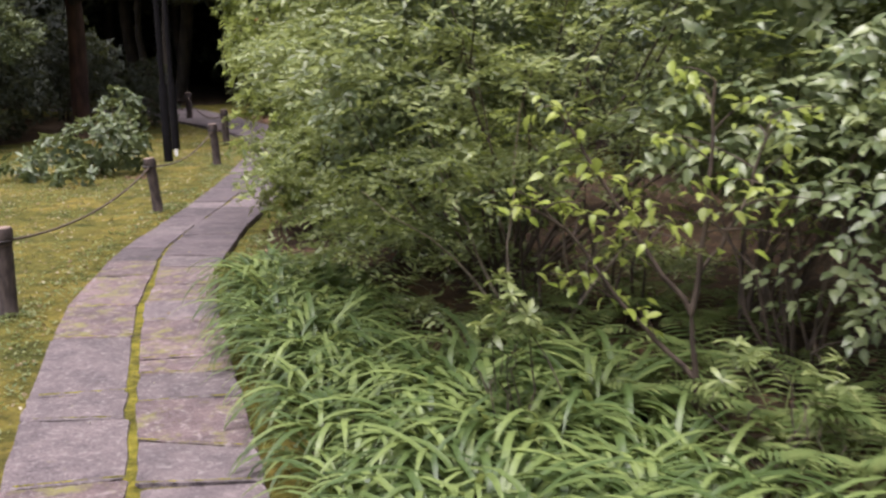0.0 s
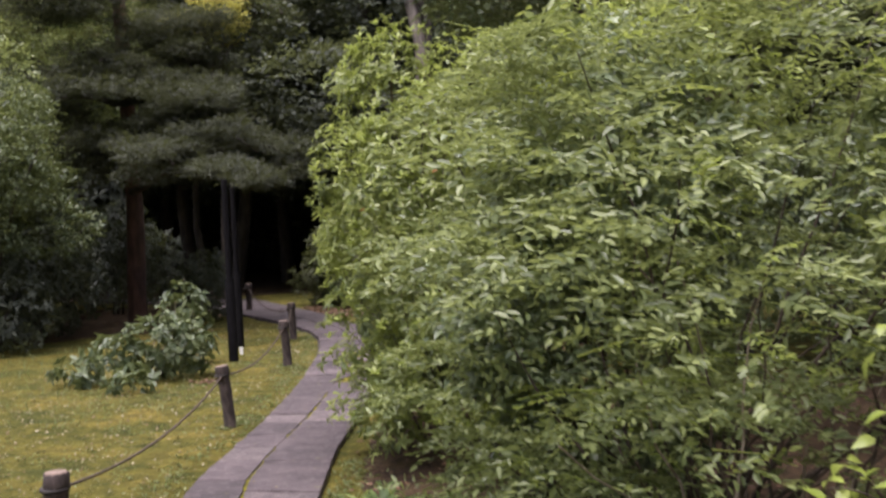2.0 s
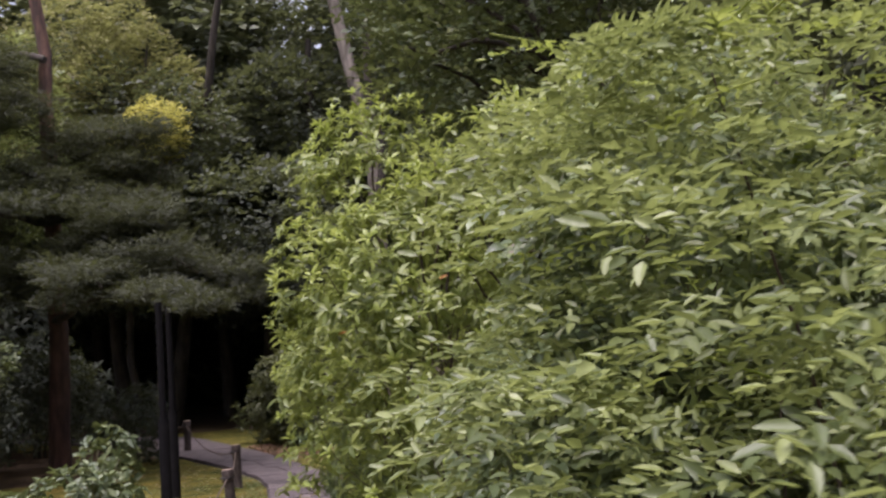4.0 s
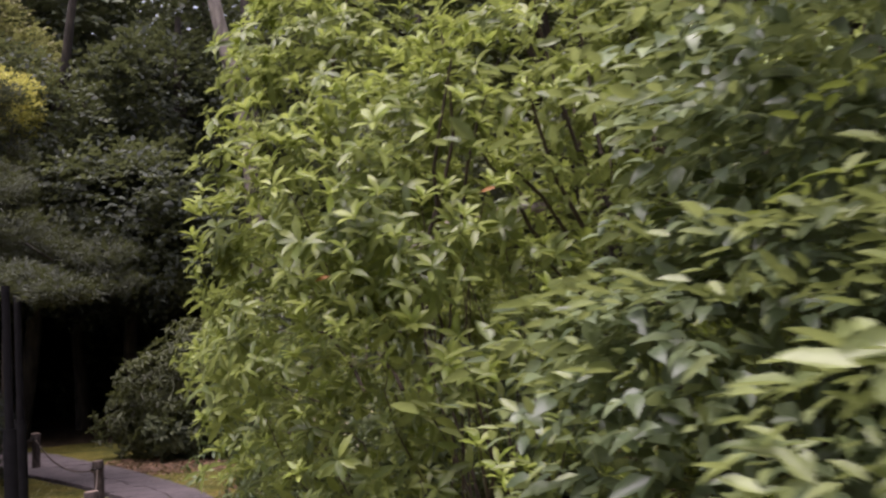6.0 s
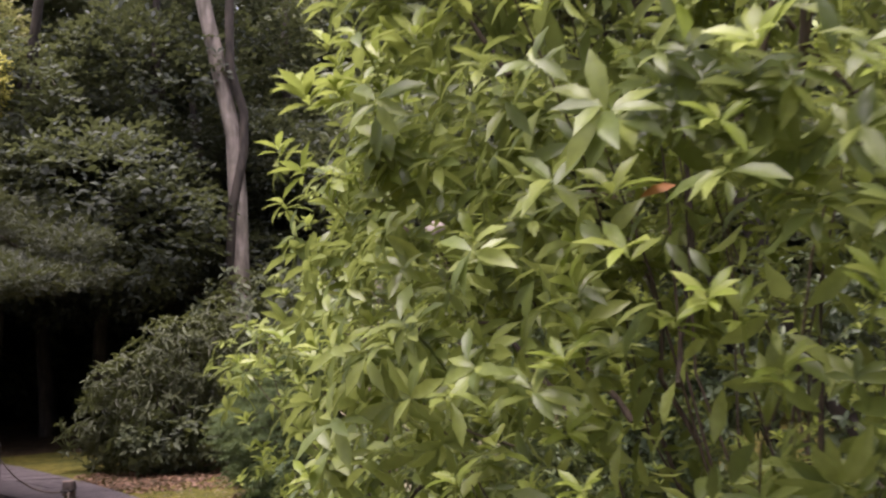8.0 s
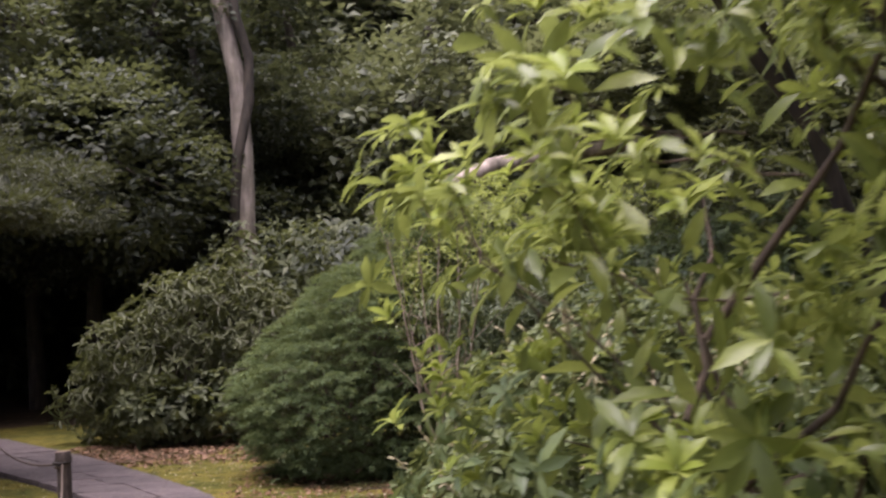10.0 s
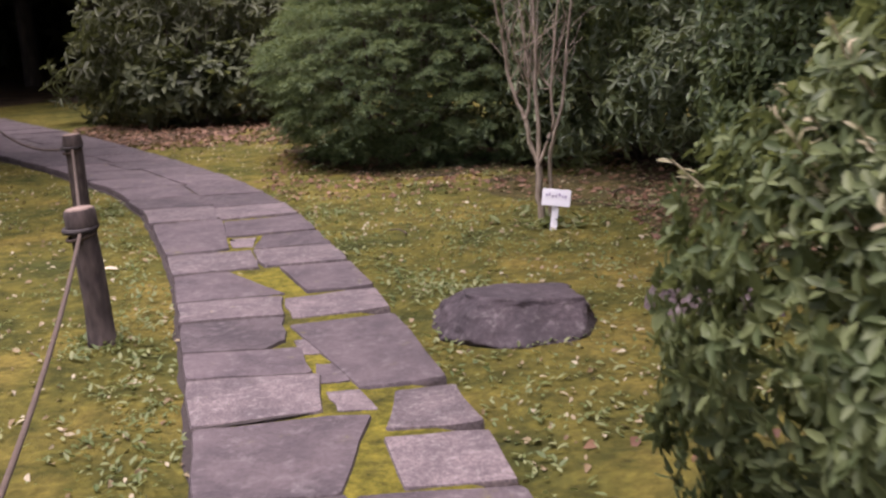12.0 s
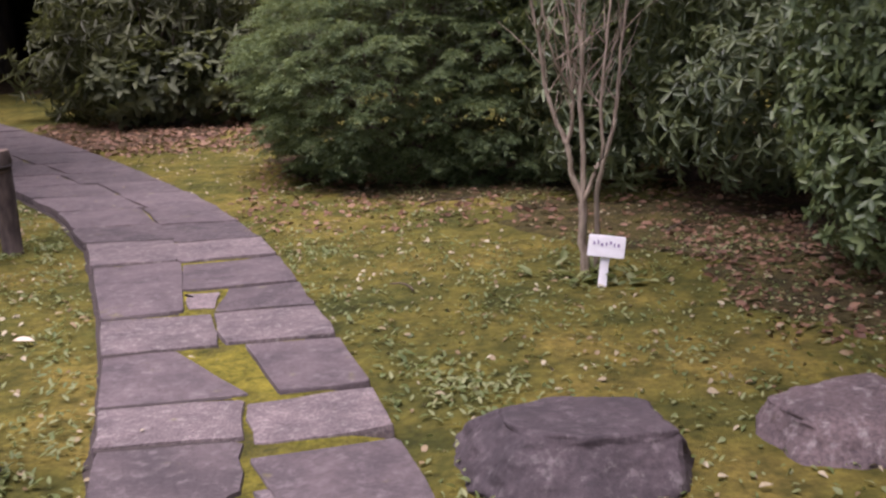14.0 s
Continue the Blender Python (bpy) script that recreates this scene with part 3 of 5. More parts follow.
NEAR_LEFT = [(-0.6, -0.77), (0.08, 0.0), (0.47, 0.33), (1.47, 1.38), (2.2, 2.13), (3.11, 3.05)]
NEAR_RIGHT = [(-0.67, -0.58), (-0.2, -0.24), (0.28, 0.43), (0.72, 0.84), (0.98, 1.14), (1.33, 1.45), (1.80, 1.90), (2.3, 2.4)]
for col, known in ((0, NEAR_LEFT), (1, NEAR_RIGHT)):
    rows, q = [], -7.8
    while q < known[0][0] - 0.5:
        rows.append((q, q))
        q += RNG.uniform(0.45, 0.65)
    rows += known
    q = known[-1][0] + 0.55
    while q < 8.3:
        rows.append((q, q + RNG.normal() * 0.03))
        q += RNG.uniform(0.42, 0.62)
    rows.append((8.68, 8.68))
    for (m0, e0), (m1, e1) in zip(rows[:-1], rows[1:]):
        gap = 0.020 if m0 < 3 else 0.006
        g0, g1 = gap + RNG.uniform(-0.008, 0.012), gap + RNG.uniform(-0.008, 0.012)
        mat = (PALE_SLAB if m0 < 3.2 else SLAB) if RNG.random() < 0.8 else ROUGH_SLAB
        if col == 0:
            slab_piece([(e0, 0.0), (m0, seam_at(m0) - g0), (m1, seam_at(m1) - g1), (e1, 0.0)], mat, g=0.003)
        else:
            slab_piece([(m0, seam_at(m0) + g0), (e0, 1.0), (e1, 1.0), (m1, seam_at(m1) + g1)], mat, g=0.003)
        # thin moss creeping out of the joint over the stones
        if -1.2 < m1 < 3.4:
            us = np.linspace(0.06, seam_at(m1), 26) if col == 0 else np.linspace(seam_at(m1), 0.94, 26)
            jv = []
            for u in us:
                f = u / seam_at(m1) if col == 0 else (1 - u) / (1 - seam_at(m1))
                w = min(0.014, 0.005 + 0.022 * noise.noise(Vector((u * 15, m1 * 3 + col, 1))) + 0.010 * noise.noise(Vector((u * 45, m1, 2))))
                w = max(w, 0.001)
                y = e1 + (m1 - e1) * f
                jv += [(*on_path(y - w, u), 0.052), (*on_path(y + w * 0.6, u), 0.052)]
            part_mesh("joint_moss", mesh_from("joint_moss", [(jv, [(2 * i, 2 * i + 2, 2 * i + 3, 2 * i + 1) for i in range(25)])], JOINT_MOSS), path)
# second stretch: broken stones with wedges of moss between them
for rough, corners in (
        (0, [(8.71, 0), (8.70, 0.42), (9.30, 0.62), (9.30, 0.45), (9.25, 0)]), (1, [(9.27, 0), (9.36, 0.45), (9.73, 0.50), (9.73, 0)]), (0, [(9.76, 0), (9.77, 0.47), (10.08, 0.48), (10.05, 0)]),
        (0, [(10.09, 0), (10.1, 0.34), (10.2, 0.43), (10.53, 0.46), (10.50, 0)]), (1, [(10.54, 0), (10.57, 0.47), (10.89, 0.50), (10.86, 0)]), (0, [(10.90, 0), (10.97, 0.53), (11.47, 0.28), (11.42, 0)]),
        (1, [(11.46, 0), (11.52, 0.47), (11.94, 0.48), (11.91, 0)]), (0, [(11.96, 0), (12.03, 0.37), (12.92, 0.45), (12.87, 0)]), (1, [(12.97, 0), (13.0, 0.45), (13.48, 0.48), (13.5, 0)]), (0, [(13.53, 0), (13.52, 0.5), (13.94, 0.5), (13.94, 0)]),
        (1, [(8.73, 0.66), (8.75, 1), (9.12, 1), (9.08, 0.67)]), (1, [(9.17, 0.69), (9.19, 1), (9.56, 1), (9.52, 0.79)]), (0, [(9.57, 0.68), (9.63, 1), (10.53, 1), (10.42, 0.51)]),
        (1, [(10.53, 0.55), (10.61, 1), (10.97, 1), (10.86, 0.55)]), (0, [(10.97, 0.68), (11.02, 1), (11.53, 1), (11.5, 0.62)]), (1, [(11.54, 0.53), (11.6, 1), (12.02, 1), (11.96, 0.54)]),
        (0, [(12.0, 0.55), (12.07, 1), (12.43, 1), (12.36, 0.66)]), (0, [(12.39, 0.45), (12.46, 1), (12.97, 1), (12.88, 0.50)]), (1, [(12.97, 0.48), (13.05, 1), (13.46, 1), (13.41, 0.51)]), (0, [(13.46, 0.53), (13.5, 1), (13.94, 1), (13.94, 0.53)])):
    slab_piece([(a, u if u in (0, 1) else u + (0.018 if corners[0][1] == 0 else -0.018)) for a, u in corners], ROUGH_SLAB if rough else SLAB, g=-0.007)
for sa, sb, u in ((9.25, 9.35, 0.43), (9.745, 9.75, 0.47), (10.07, 10.09, 0.33), (10.52, 10.55, 0.45), (10.88, 10.93, 0.48), (11.44, 11.49, 0.27), (11.935, 11.98, 0.36), (12.92, 12.96, 0.44), (13.515, 13.5, 0.47)):
    jv = []
    for f in np.linspace(0, 1, 12):
        w = 0.010 + 0.008 * noise.noise(Vector((f * 7, sa * 3, 0)))
        y = sa + (sb - sa) * f
        jv += [(*on_path(y - w, u * f), 0.037), (*on_path(y + w, u * f), 0.037)]
    part_mesh("joint_gap", mesh_from("joint_gap", [(jv, [(2 * i, 2 * i + 2, 2 * i + 3, 2 * i + 1) for i in range(11)])], SOIL_AND_SHADE), path)
slab_row(9.98, 10.24, 10.0, 10.2, 0.50, 0.585, 0.485, 0.55, ROUGH_SLAB, 0.031)
slab_row(9.62, 9.93, 9.66, 9.86, 0.51, 0.635, 0.53, 0.60, SLAB, 0.031)
slab_row(9.36, 9.6, 9.34, 9.55, 0.54, 0.68, 0.52, 0.65, ROUGH_SLAB, 0.031)
slab_row(12.06, 12.34, 12.06, 12.34, 0.41, 0.53, 0.42, 0.60, ROUGH_SLAB, 0.034)
s = 13.95
while s < 24.0:
    e = s + RNG.uniform(0.5, 0.75)
    w = RNG.uniform(0.4, 0.6)
    slab_row(s, e, s, e, 0.0, w - 0.005, 0.0, w - 0.005, SLAB, 0.042, 0.005)
    slab_row(s, e, s, e, w + 0.005, 1.0, w + 0.005, 1.0, SLAB, 0.042, 0.005)
    s = e

# dark strip standing for slab-side and gap shadow along the path's left edge
ev = []
es = np.arange(5.0, 17.5, 0.07)
for s in es:
    q = edge("l", s)
    w = 0.028 + 0.02 * noise.noise(Vector((s * 5, 2, 0)))
    ev += [(q[0] - w, q[1], ground_height(q[0] - w, q[1]) + 0.004), (q[0] + 0.015, q[1], ground_height(q[0], q[1]) + 0.006)]
part_mesh("edge_shade", mesh_from("edge_shade", [(ev, [(2 * i, 2 * i + 1, 2 * i + 3, 2 * i + 2) for i in range(len(es) - 1)])], SOIL_AND_SHADE), path, "dark strip standing for shadow along the stones' side")

# ---- posts and rope ----
def rope_post(x, y, height, radius, lean_x, lean_y, label):
    post = empty("rope_post", x, y, -0.02, label, "post", "posts along the path")
    zs = np.array([0, 0.06, 0.3, 0.6, 0.82, 0.85, 0.87, 0.9, 0.97, 1.0]) * height
    wide = np.array([1.1, 0.98, 0.93, 0.93, 0.92, 0.93, 1.08, 1.1, 1.08, 1.02]) * radius
    shaft = tube([(0.01 * math.sin(3 * z), 0, z) for z in zs], wide, 16, 0.04)
    smooth(part_mesh("shaft", mesh_from("shaft", shaft, POST_WOOD), post))
    tx = 0.01 * math.sin(3 * height)
    part_mesh("cut_top", mesh_from("cut_top", tube([(tx, 0, height - 0.01), (tx, 0, height + 0.002), (tx, 0, height + 0.006)], np.array([0.96, 0.96, 0.86]) * radius, 16), POST_TOP), post, "pale weathered cut end of the post")
    a = np.linspace(0, 2 * np.pi, 19)
    ring = np.stack([radius * 1.08 * np.cos(a), radius * 1.08 * np.sin(a), 0.865 * height + 0.004 * np.sin(a)], 1)
    smooth(part_mesh("collar", mesh_from("collar", tube(ring, 0.0125, 7), COLLAR), post, "dark wire collar below the cut top"))
    loop = np.stack([radius * 1.02 * np.cos(a), radius * 1.02 * np.sin(a), 0.815 * height + 0.01 * np.sin(a + 1)], 1)
    smooth(part_mesh("rope_loop", mesh_from("rope_loop", tube(loop, 0.0075, 6), ROPE), post, "thin brown rope tied round the post"))
    post.rotation_euler = (radians(lean_y), radians(lean_x), 0)
    return post


POSTS = [(-1.49, 2.09, 0.60, 0.062, 0, 0), (-2.3, 6.35, 0.58, 0.058, -6, 2), (-3.2, 10.42, 0.60, 0.06, -4, 0), (-4.2, 13.5, 0.60, 0.06, -2, 0), (-7.2, 19.3, 0.62, 0.07, 0, 0), (-10.2, 22.6, 0.6, 0.06, 2, 0)]
for x, y, h, r, lx, ly in POSTS:
    tilt = "leaning weathered wooden rope post beside the mossy lawn" if lx else "weathered upright wooden rope post beside the mossy lawn"
    rope_post(x, y, h, r, lx, ly, tilt)
for pa, pb in zip(POSTS[:-1], POSTS[1:]):
    top = lambda p: np.array([p[0] + math.sin(radians(p[4])) * p[2] * 0.82, p[1], p[2] * 0.82])
    ea, eb = top(pa), top(pb)
    sag = min(0.22, 0.032 * np.linalg.norm(eb - ea))
    pts = bend(ea, eb, (0, 0, -sag), 24)
    tagged(smooth(part_mesh("guide_rope", mesh_from("guide_rope", tube(pts, 0.009, 6), ROPE))), "thin dark rope sagging between two wooden posts", "rope", "ropes between the posts")


# ---- shrubs ----
def clear_local(thing, pos, *others, gap=0.45):
    ok = keep_clear(pos + np.array(thing.location)[None, :], gap)
    return [pos[ok]] + [o[ok] for o in others]


def shrub(name, label, x, y, blobs, build, stems, stem_r, twig=TWIG, category="shrub"):
    """A shrub at its root: stems as one part, and foliage parts from build(thing, local lumps)."""
    thing = empty(name, x, y, 0.0, label, category)
    bl = local(blobs, (x, y, 0))
    tips, _ = blob_points(bl, stems * 3, 0.35, 0.3)
    tips = clear_local(thing, tips, gap=1.0)[0][:stems] * np.array([0.78, 0.78, 0.85])
    add_stems(thing, (0, 0, -0.03), tips, stem_r, twig)
    build(thing, bl)
    return thing


def inner_leaves(thing, bl, n, size, mat, template=CARD):
    """Foliage deeper inside, so that a shrub is not hollow."""
    b = [(x, y, z, a * 0.8, c * 0.8, d * 0.8) for x, y, z, a, c, d in bl]
    p, o = blob_points(b, n, 0.55)
    p, o = clear_local(thing, p, o)
    part_mesh("inner_foliage", mesh_from("inner_foliage", [loose_leaves(p, o, size, template)], mat), thing, "shaded inner leaves")


def tufts(pos, out, per, radius, rise):
    """Whorls gathered into heads, as a branch divides: places and directions."""
    n = len(pos)
    c, o = np.repeat(pos, per, 0), np.repeat(out, per, 0)
    d = RNG.standard_normal((n * per, 3)) * radius * np.repeat(RNG.uniform(0.6, 1.3, n), per)[:, None]
    d[:, 2] = d[:, 2] * 0.55 - rise * np.hypot(d[:, 0], d[:, 1])
    return c + d, unit(o + unit(d) * 0.7)


def build_whorl(thing, bl):
    p, o = blob_points(bl, 640, 0.26, 0.08, 0.42, 2.6)
    p, o = tufts(p, o, 8, 0.105, 0.35)
    p, o = clear_local(thing, p, o, gap=0.46)
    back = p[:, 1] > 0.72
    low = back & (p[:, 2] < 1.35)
    size = np.where(back, 0.060, 0.086) * RNG.uniform(0.7, 1.1, len(p))
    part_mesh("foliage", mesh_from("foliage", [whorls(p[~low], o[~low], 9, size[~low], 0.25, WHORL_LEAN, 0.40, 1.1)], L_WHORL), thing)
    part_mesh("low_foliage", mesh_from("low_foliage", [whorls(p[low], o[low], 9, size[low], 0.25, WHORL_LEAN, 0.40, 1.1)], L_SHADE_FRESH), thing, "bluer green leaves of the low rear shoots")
    q, oq = blob_points(bl, 640, 0.16, 0.4, 0.42, 2.6)
    q, oq = tufts(q, oq, 4, 0.08, 0.2)
    q, oq = clear_local(thing, q, oq, gap=0.5)
    part_mesh("young_foliage", mesh_from("young_foliage", [whorls(q + oq * 0.02 + np.array([0, 0, 0.03]), oq, 8, np.where(q[:, 1] > 0.72, 0.05, 0.072), 0.9, WHORL_LEAN, 0.4, 1.9)], L_WHORL_NEW), thing, "yellow-green young leaves at the shoot tips")
    inner_leaves(thing, bl, 4200, 0.10, L_WHORL, WHORL_LEAN)
    p, o = blob_points(bl, 1100, 0.05, 0.3)
    p, o = clear_local(thing, p, o, gap=0.46)
    spray_parts(thing, "leaf_whorl", whorl_variants("leaf_whorl", L_WHORL_NEW, 9, 0.062, 5, 1.2) + whorl_variants("leaf_whorl", L_WHORL, 10, 0.088, 5, 0.25), p + o * 0.03, o, 620, 1.5)
    for i in RNG.permutation(len(p))[:150]:
        a = p[i] - o[i] * 0.35 - np.array([0, 0, 0.38])
        thick = 0.009 if keep_clear((p[i] + np.array(thing.location))[None], 0.95)[0] else 0.003
        tw = tube(bend(a, p[i], RNG.standard_normal(3) * 0.035, 5, 0.012), np.linspace(thick, thick * 0.45, 5), 5)
        part_mesh("twig", mesh_from("twig", tw, TWIG), thing)


WITHERED = [((-0.32, 3.95, 1.86), 0.05), ((0.18, 3.95, 2.09), 0.05)]
rhodo = shrub("rhododendron", "tall light-green rhododendron with whorled lance-shaped leaves beside the path", 0.35, 5.0,
      [(0.15, 4.9, 1.2, 0.95, 1.05, 1.15), (-0.1, 4.7, 2.0, 0.72, 0.85, 0.75), (0.75, 4.9, 2.3, 0.85, 0.9, 0.85), (-0.35, 5.3, 2.55, 0.42, 0.5, 0.75), (0.9, 5.3, 1.2, 0.9, 1.0, 1.2), (1.6, 5.4, 2.6, 0.9, 0.9, 0.9), (0.1, 5.2, 0.55, 0.85, 0.9, 0.5), (-0.8, 6.1, 1.6, 0.42, 0.45, 0.6), (-0.45, 6.3, 1.1, 0.5, 0.4, 0.5), (-0.3, 6.0, 2.2, 0.5, 0.5, 0.5)],
      build_whorl, 34, 0.007)


for spot, size in WITHERED:
    tw = strew(WHORL, np.array([spot]) - np.array(rhodo.location), [[0.6, -0.3, 0.3]], [[0.1, -1.0, 0.6]], size)
    part_mesh("withered_leaf", mesh_from("withered_leaf", [tw], L_ORANGE), rhodo, "orange withered leaf")

# boughs of the rhododendron that reach out over the stones
bough_meshes = whorl_variants("leaf_whorl", L_WHORL, 9, 0.095, 5, 0.3) + whorl_variants("leaf_whorl", L_WHORL_NEW, 8, 0.062, 2, 0.9)
for k in range(5):
    a = np.array([-0.55 + RNG.normal() * 0.1, 6.2 + RNG.normal() * 0.15, RNG.uniform(0.9, 1.9)])
    e = np.array([RNG.uniform(-1.12, -0.8), RNG.uniform(5.7, 6.6), a[2] + RNG.uniform(-0.1, 0.2)])
    w = bend(a, e, (0, 0, -0.04), 7, 0.012) - np.array(rhodo.location)
    part_mesh("twig", mesh_from("twig", tube(w, np.linspace(0.0035, 0.002, 7), 6), TWIG), rhodo)
    for j in (3, 4, 5, 6):
        ob = new("leaf_whorl", bough_meshes[RNG.integers(0, 7)])
        ob.parent = rhodo
        ob.matrix_basis = Matrix.LocRotScale(Vector(w[j] + RNG.standard_normal(3) * 0.03 * (j < 6)), Euler((RNG.normal() * 0.4, RNG.normal() * 0.4 - 0.3, RNG.random() * 6.28)), Vector((1, 1, 1)) * RNG.uniform(0.8, 1.15))


def build_fine(thing, bl):
    p, o = blob_points(bl, 125, 0.2, 0.15, 0.34, 1.7)
    p, o = shelves(p, o, 58, 0.24, 0.014)
    p, o = clear_local(thing, p, o, gap=0.7)
    part_mesh("foliage", mesh_from("foliage", [sprays(p, o, 9, 0.22, 0.056, 0.97)], L_FINE), thing)
    inner_leaves(thing, bl, 2600, 0.06, L_FINE, SMALL)
    p, o = blob_points(bl, 800, 0.04, 0.5, 0.25, 1.8)
    p, o = clear_local(thing, p, o, gap=1.25)
    made = []
    for _ in range(5):
        made.append(mesh_from("leaf_spray", [sprays(np.zeros((1, 3)), np.array([[0.0, 1, 0]]), 13, 0.30, 0.05, 0.95)] + tube([(0, -0.2, -0.02), (0, 0, 0), (0, 0.14, -0.02)], [0.004, 0.003, 0.002], 4), L_WHORL_NEW))
    spray = RNG.permutation(len(p))[:260]
    for k, i in enumerate(spray):
        ob = new("leaf_spray", made[k % 5])
        ob.parent = thing
        ob.matrix_basis = Matrix.LocRotScale(Vector(p[i] + o[i] * 0.05), Euler((RNG.normal() * 0.25, RNG.normal() * 0.25, math.atan2(-o[i][0], o[i][1]) + RNG.normal() * 0.5)), Vector((1, 1, 1)) * RNG.uniform(0.75, 1.25))


broad = shrub("broad_shrub", "large spreading shrub with layered sprays of small bright green leaves", 1.7, 2.4,
      [(1.0, 2.2, 1.35, 0.85, 0.9, 0.75), (1.7, 1.3, 1.75, 0.85, 0.85, 0.85), (0.78, 2.25, 1.15, 0.55, 0.55, 0.65), (1.6, 2.2, 2.3, 0.95, 0.8, 0.8), (2.5, 2.0, 2.0, 1.2, 1.2, 1.1), (1.1, 1.5, 0.85, 0.6, 0.6, 0.45), (1.8, 1.75, 0.5, 0.65, 0.45, 0.42), (2.75, 1.2, 1.8, 0.65, 0.55, 0.5), (3.3, 2.2, 2.4, 1.2, 1.3, 1.1), (2.3, 2.7, 0.9, 1.4, 1.0, 0.9)],
      build_fine, 26, 0.013)
for k in range(16):
    a = np.array([RNG.uniform(0.2, 0.9), RNG.uniform(-1.0, -0.3), 0.0])
    e = a + np.array([RNG.normal() * 0.35, RNG.normal() * 0.25 - 0.2, RNG.uniform(0.9, 1.6)])
    part_mesh("stem", mesh_from("stem", tube(bend(a, e, RNG.standard_normal(3) * 0.08, 8, 0.02), np.linspace(0.011, 0.003, 8), 6), TWIG_PALE if k % 3 == 0 else TWIG), broad, "bare brown stem")


def build_ovate(thing, bl):
    p, o = blob_points(bl, 1500, 0.3, 0.2)
    p, o = clear_local(thing, p, o)
    part_mesh("foliage", mesh_from("foliage", [sprays(p, o, 7, 0.25, 0.088, 0.7, OVATE)], L_BLUE), thing)
    inner_leaves(thing, bl, 2600, 0.09, L_BLUE, OVATE_LEAN)


def build_sparse(thing, bl):
    p, o = blob_points(bl, 260, 0.6, 0.2)
    part_mesh("foliage", mesh_from("foliage", [sprays(p, o, 7, 0.26, 0.085, 0.7, OVATE)], L_BROAD), thing)


shrub("hydrangea", "hydrangea with matt green pointed oval leaves hanging over the path edge", 1.25, 3.6,
      [(0.78, 3.35, 1.4, 0.5, 0.5, 0.65), (1.3, 3.4, 0.9, 0.8, 0.65, 0.8), (1.35, 3.4, 2.2, 0.85, 0.6, 0.7)], build_ovate, 16, 0.011)
shrub("hydrangea", "hydrangea with large matt leaves over dark stems", 3.3, 0.6,
      [(3.0, 0.75, 1.35, 0.45, 0.35, 0.4), (3.6, 0.4, 1.0, 0.5, 0.5, 0.7)], build_sparse, 16, 0.011)


def build_young(thing, bl):
    p, o = blob_points(bl, 40, 0.4, 0.1)
    spray_parts(thing, "leaf_whorl", whorl_variants("leaf_whorl", L_FINE, 15, 0.09, 3, 0.25), p, o, 11, 1.6)


shrub("young_rhododendron", "small young shrub with whorls of narrow pale green leaves", 2.05, -0.15,
      [(2.05, -0.15, 0.62, 0.17, 0.15, 0.16)], build_young, 8, 0.006)
shrub("young_rhododendron", "low young shrub with whorled leaves among the ferns", 3.1, -0.5,
      [(3.1, -0.5, 0.42, 0.25, 0.2, 0.18)], build_young, 8, 0.006)


def build_broad(thing, bl):
    p, o = blob_points(bl, 420, 0.3, 0.3)
    p, o = clear_local(thing, p, o)
    part_mesh("foliage", mesh_from("foliage", [whorls(p, o, 7, 0.10, 0.1, OVATE)], L_BROAD), thing)
    inner_leaves(thing, bl, 900, 0.10, L_BROAD, OVATE)


shrub("broadleaf_shrub", "glossy broad-leaved shrub with pale young leaves above the undergrowth", 3.1, 1.0,
      [(3.3, 1.3, 2.1, 0.9, 0.6, 0.55), (3.75, 1.0, 1.5, 0.5, 0.5, 0.6)], build_broad, 14, 0.014)


def build_clipped(thing, bl):
    p, o = blob_points(bl, 9800, 0.13, 0.03, 0.2, 3.0)
    p, o = clear_local(thing, p, o, gap=0.36)
    part_mesh("foliage", mesh_from("foliage", [whorls(p, o, 7, 0.042, 0.25, lean_leaf(0.46, 0.5), 0.35, 0.15)], L_CLIP), thing)
    inner_leaves(thing, bl, 14000, 0.055, L_CLIP, SMALL)
    top = p[(o[:, 2] > 0.25) & (o[:, 0] < 0.4)]
    oo = o[(o[:, 2] > 0.25) & (o[:, 0] < 0.4)]
    top, oo = top[:420], oo[:420]
    variants = []
    for _ in range(4):
        st = tube([(0, 0, -0.06), (0.006, 0, 0.02), (0, 0.004, 0.09)], [0.003, 0.0025, 0.0015], 4)
        z = np.array([[0, 0, q] for q in np.linspace(0.0, 0.085, 7)])
        d = unit(RNG.standard_normal((7, 3)) + np.array([0, 0, 0.9]))
        variants.append(mesh_from("pale_shoot", st + [strew(WHORL, z, d, unit(np.array([[0, 0, 1.0]] * 7) - d * 0.3), 0.030)], L_TIP))
    spray_parts(thing, "pale_shoot", variants, top, oo, 120, 0.5)


shrub("clipped_azalea", "rounded clipped azalea with dull small leaves and pale shoots", -0.72, 7.55,
      [(-0.60, 7.62, 0.72, 0.75, 0.78, 0.75), (-0.3, 7.9, 0.98, 0.6, 0.6, 0.52), (-0.68, 7.5, 0.3, 0.58, 0.62, 0.32)], build_clipped, 20, 0.012)


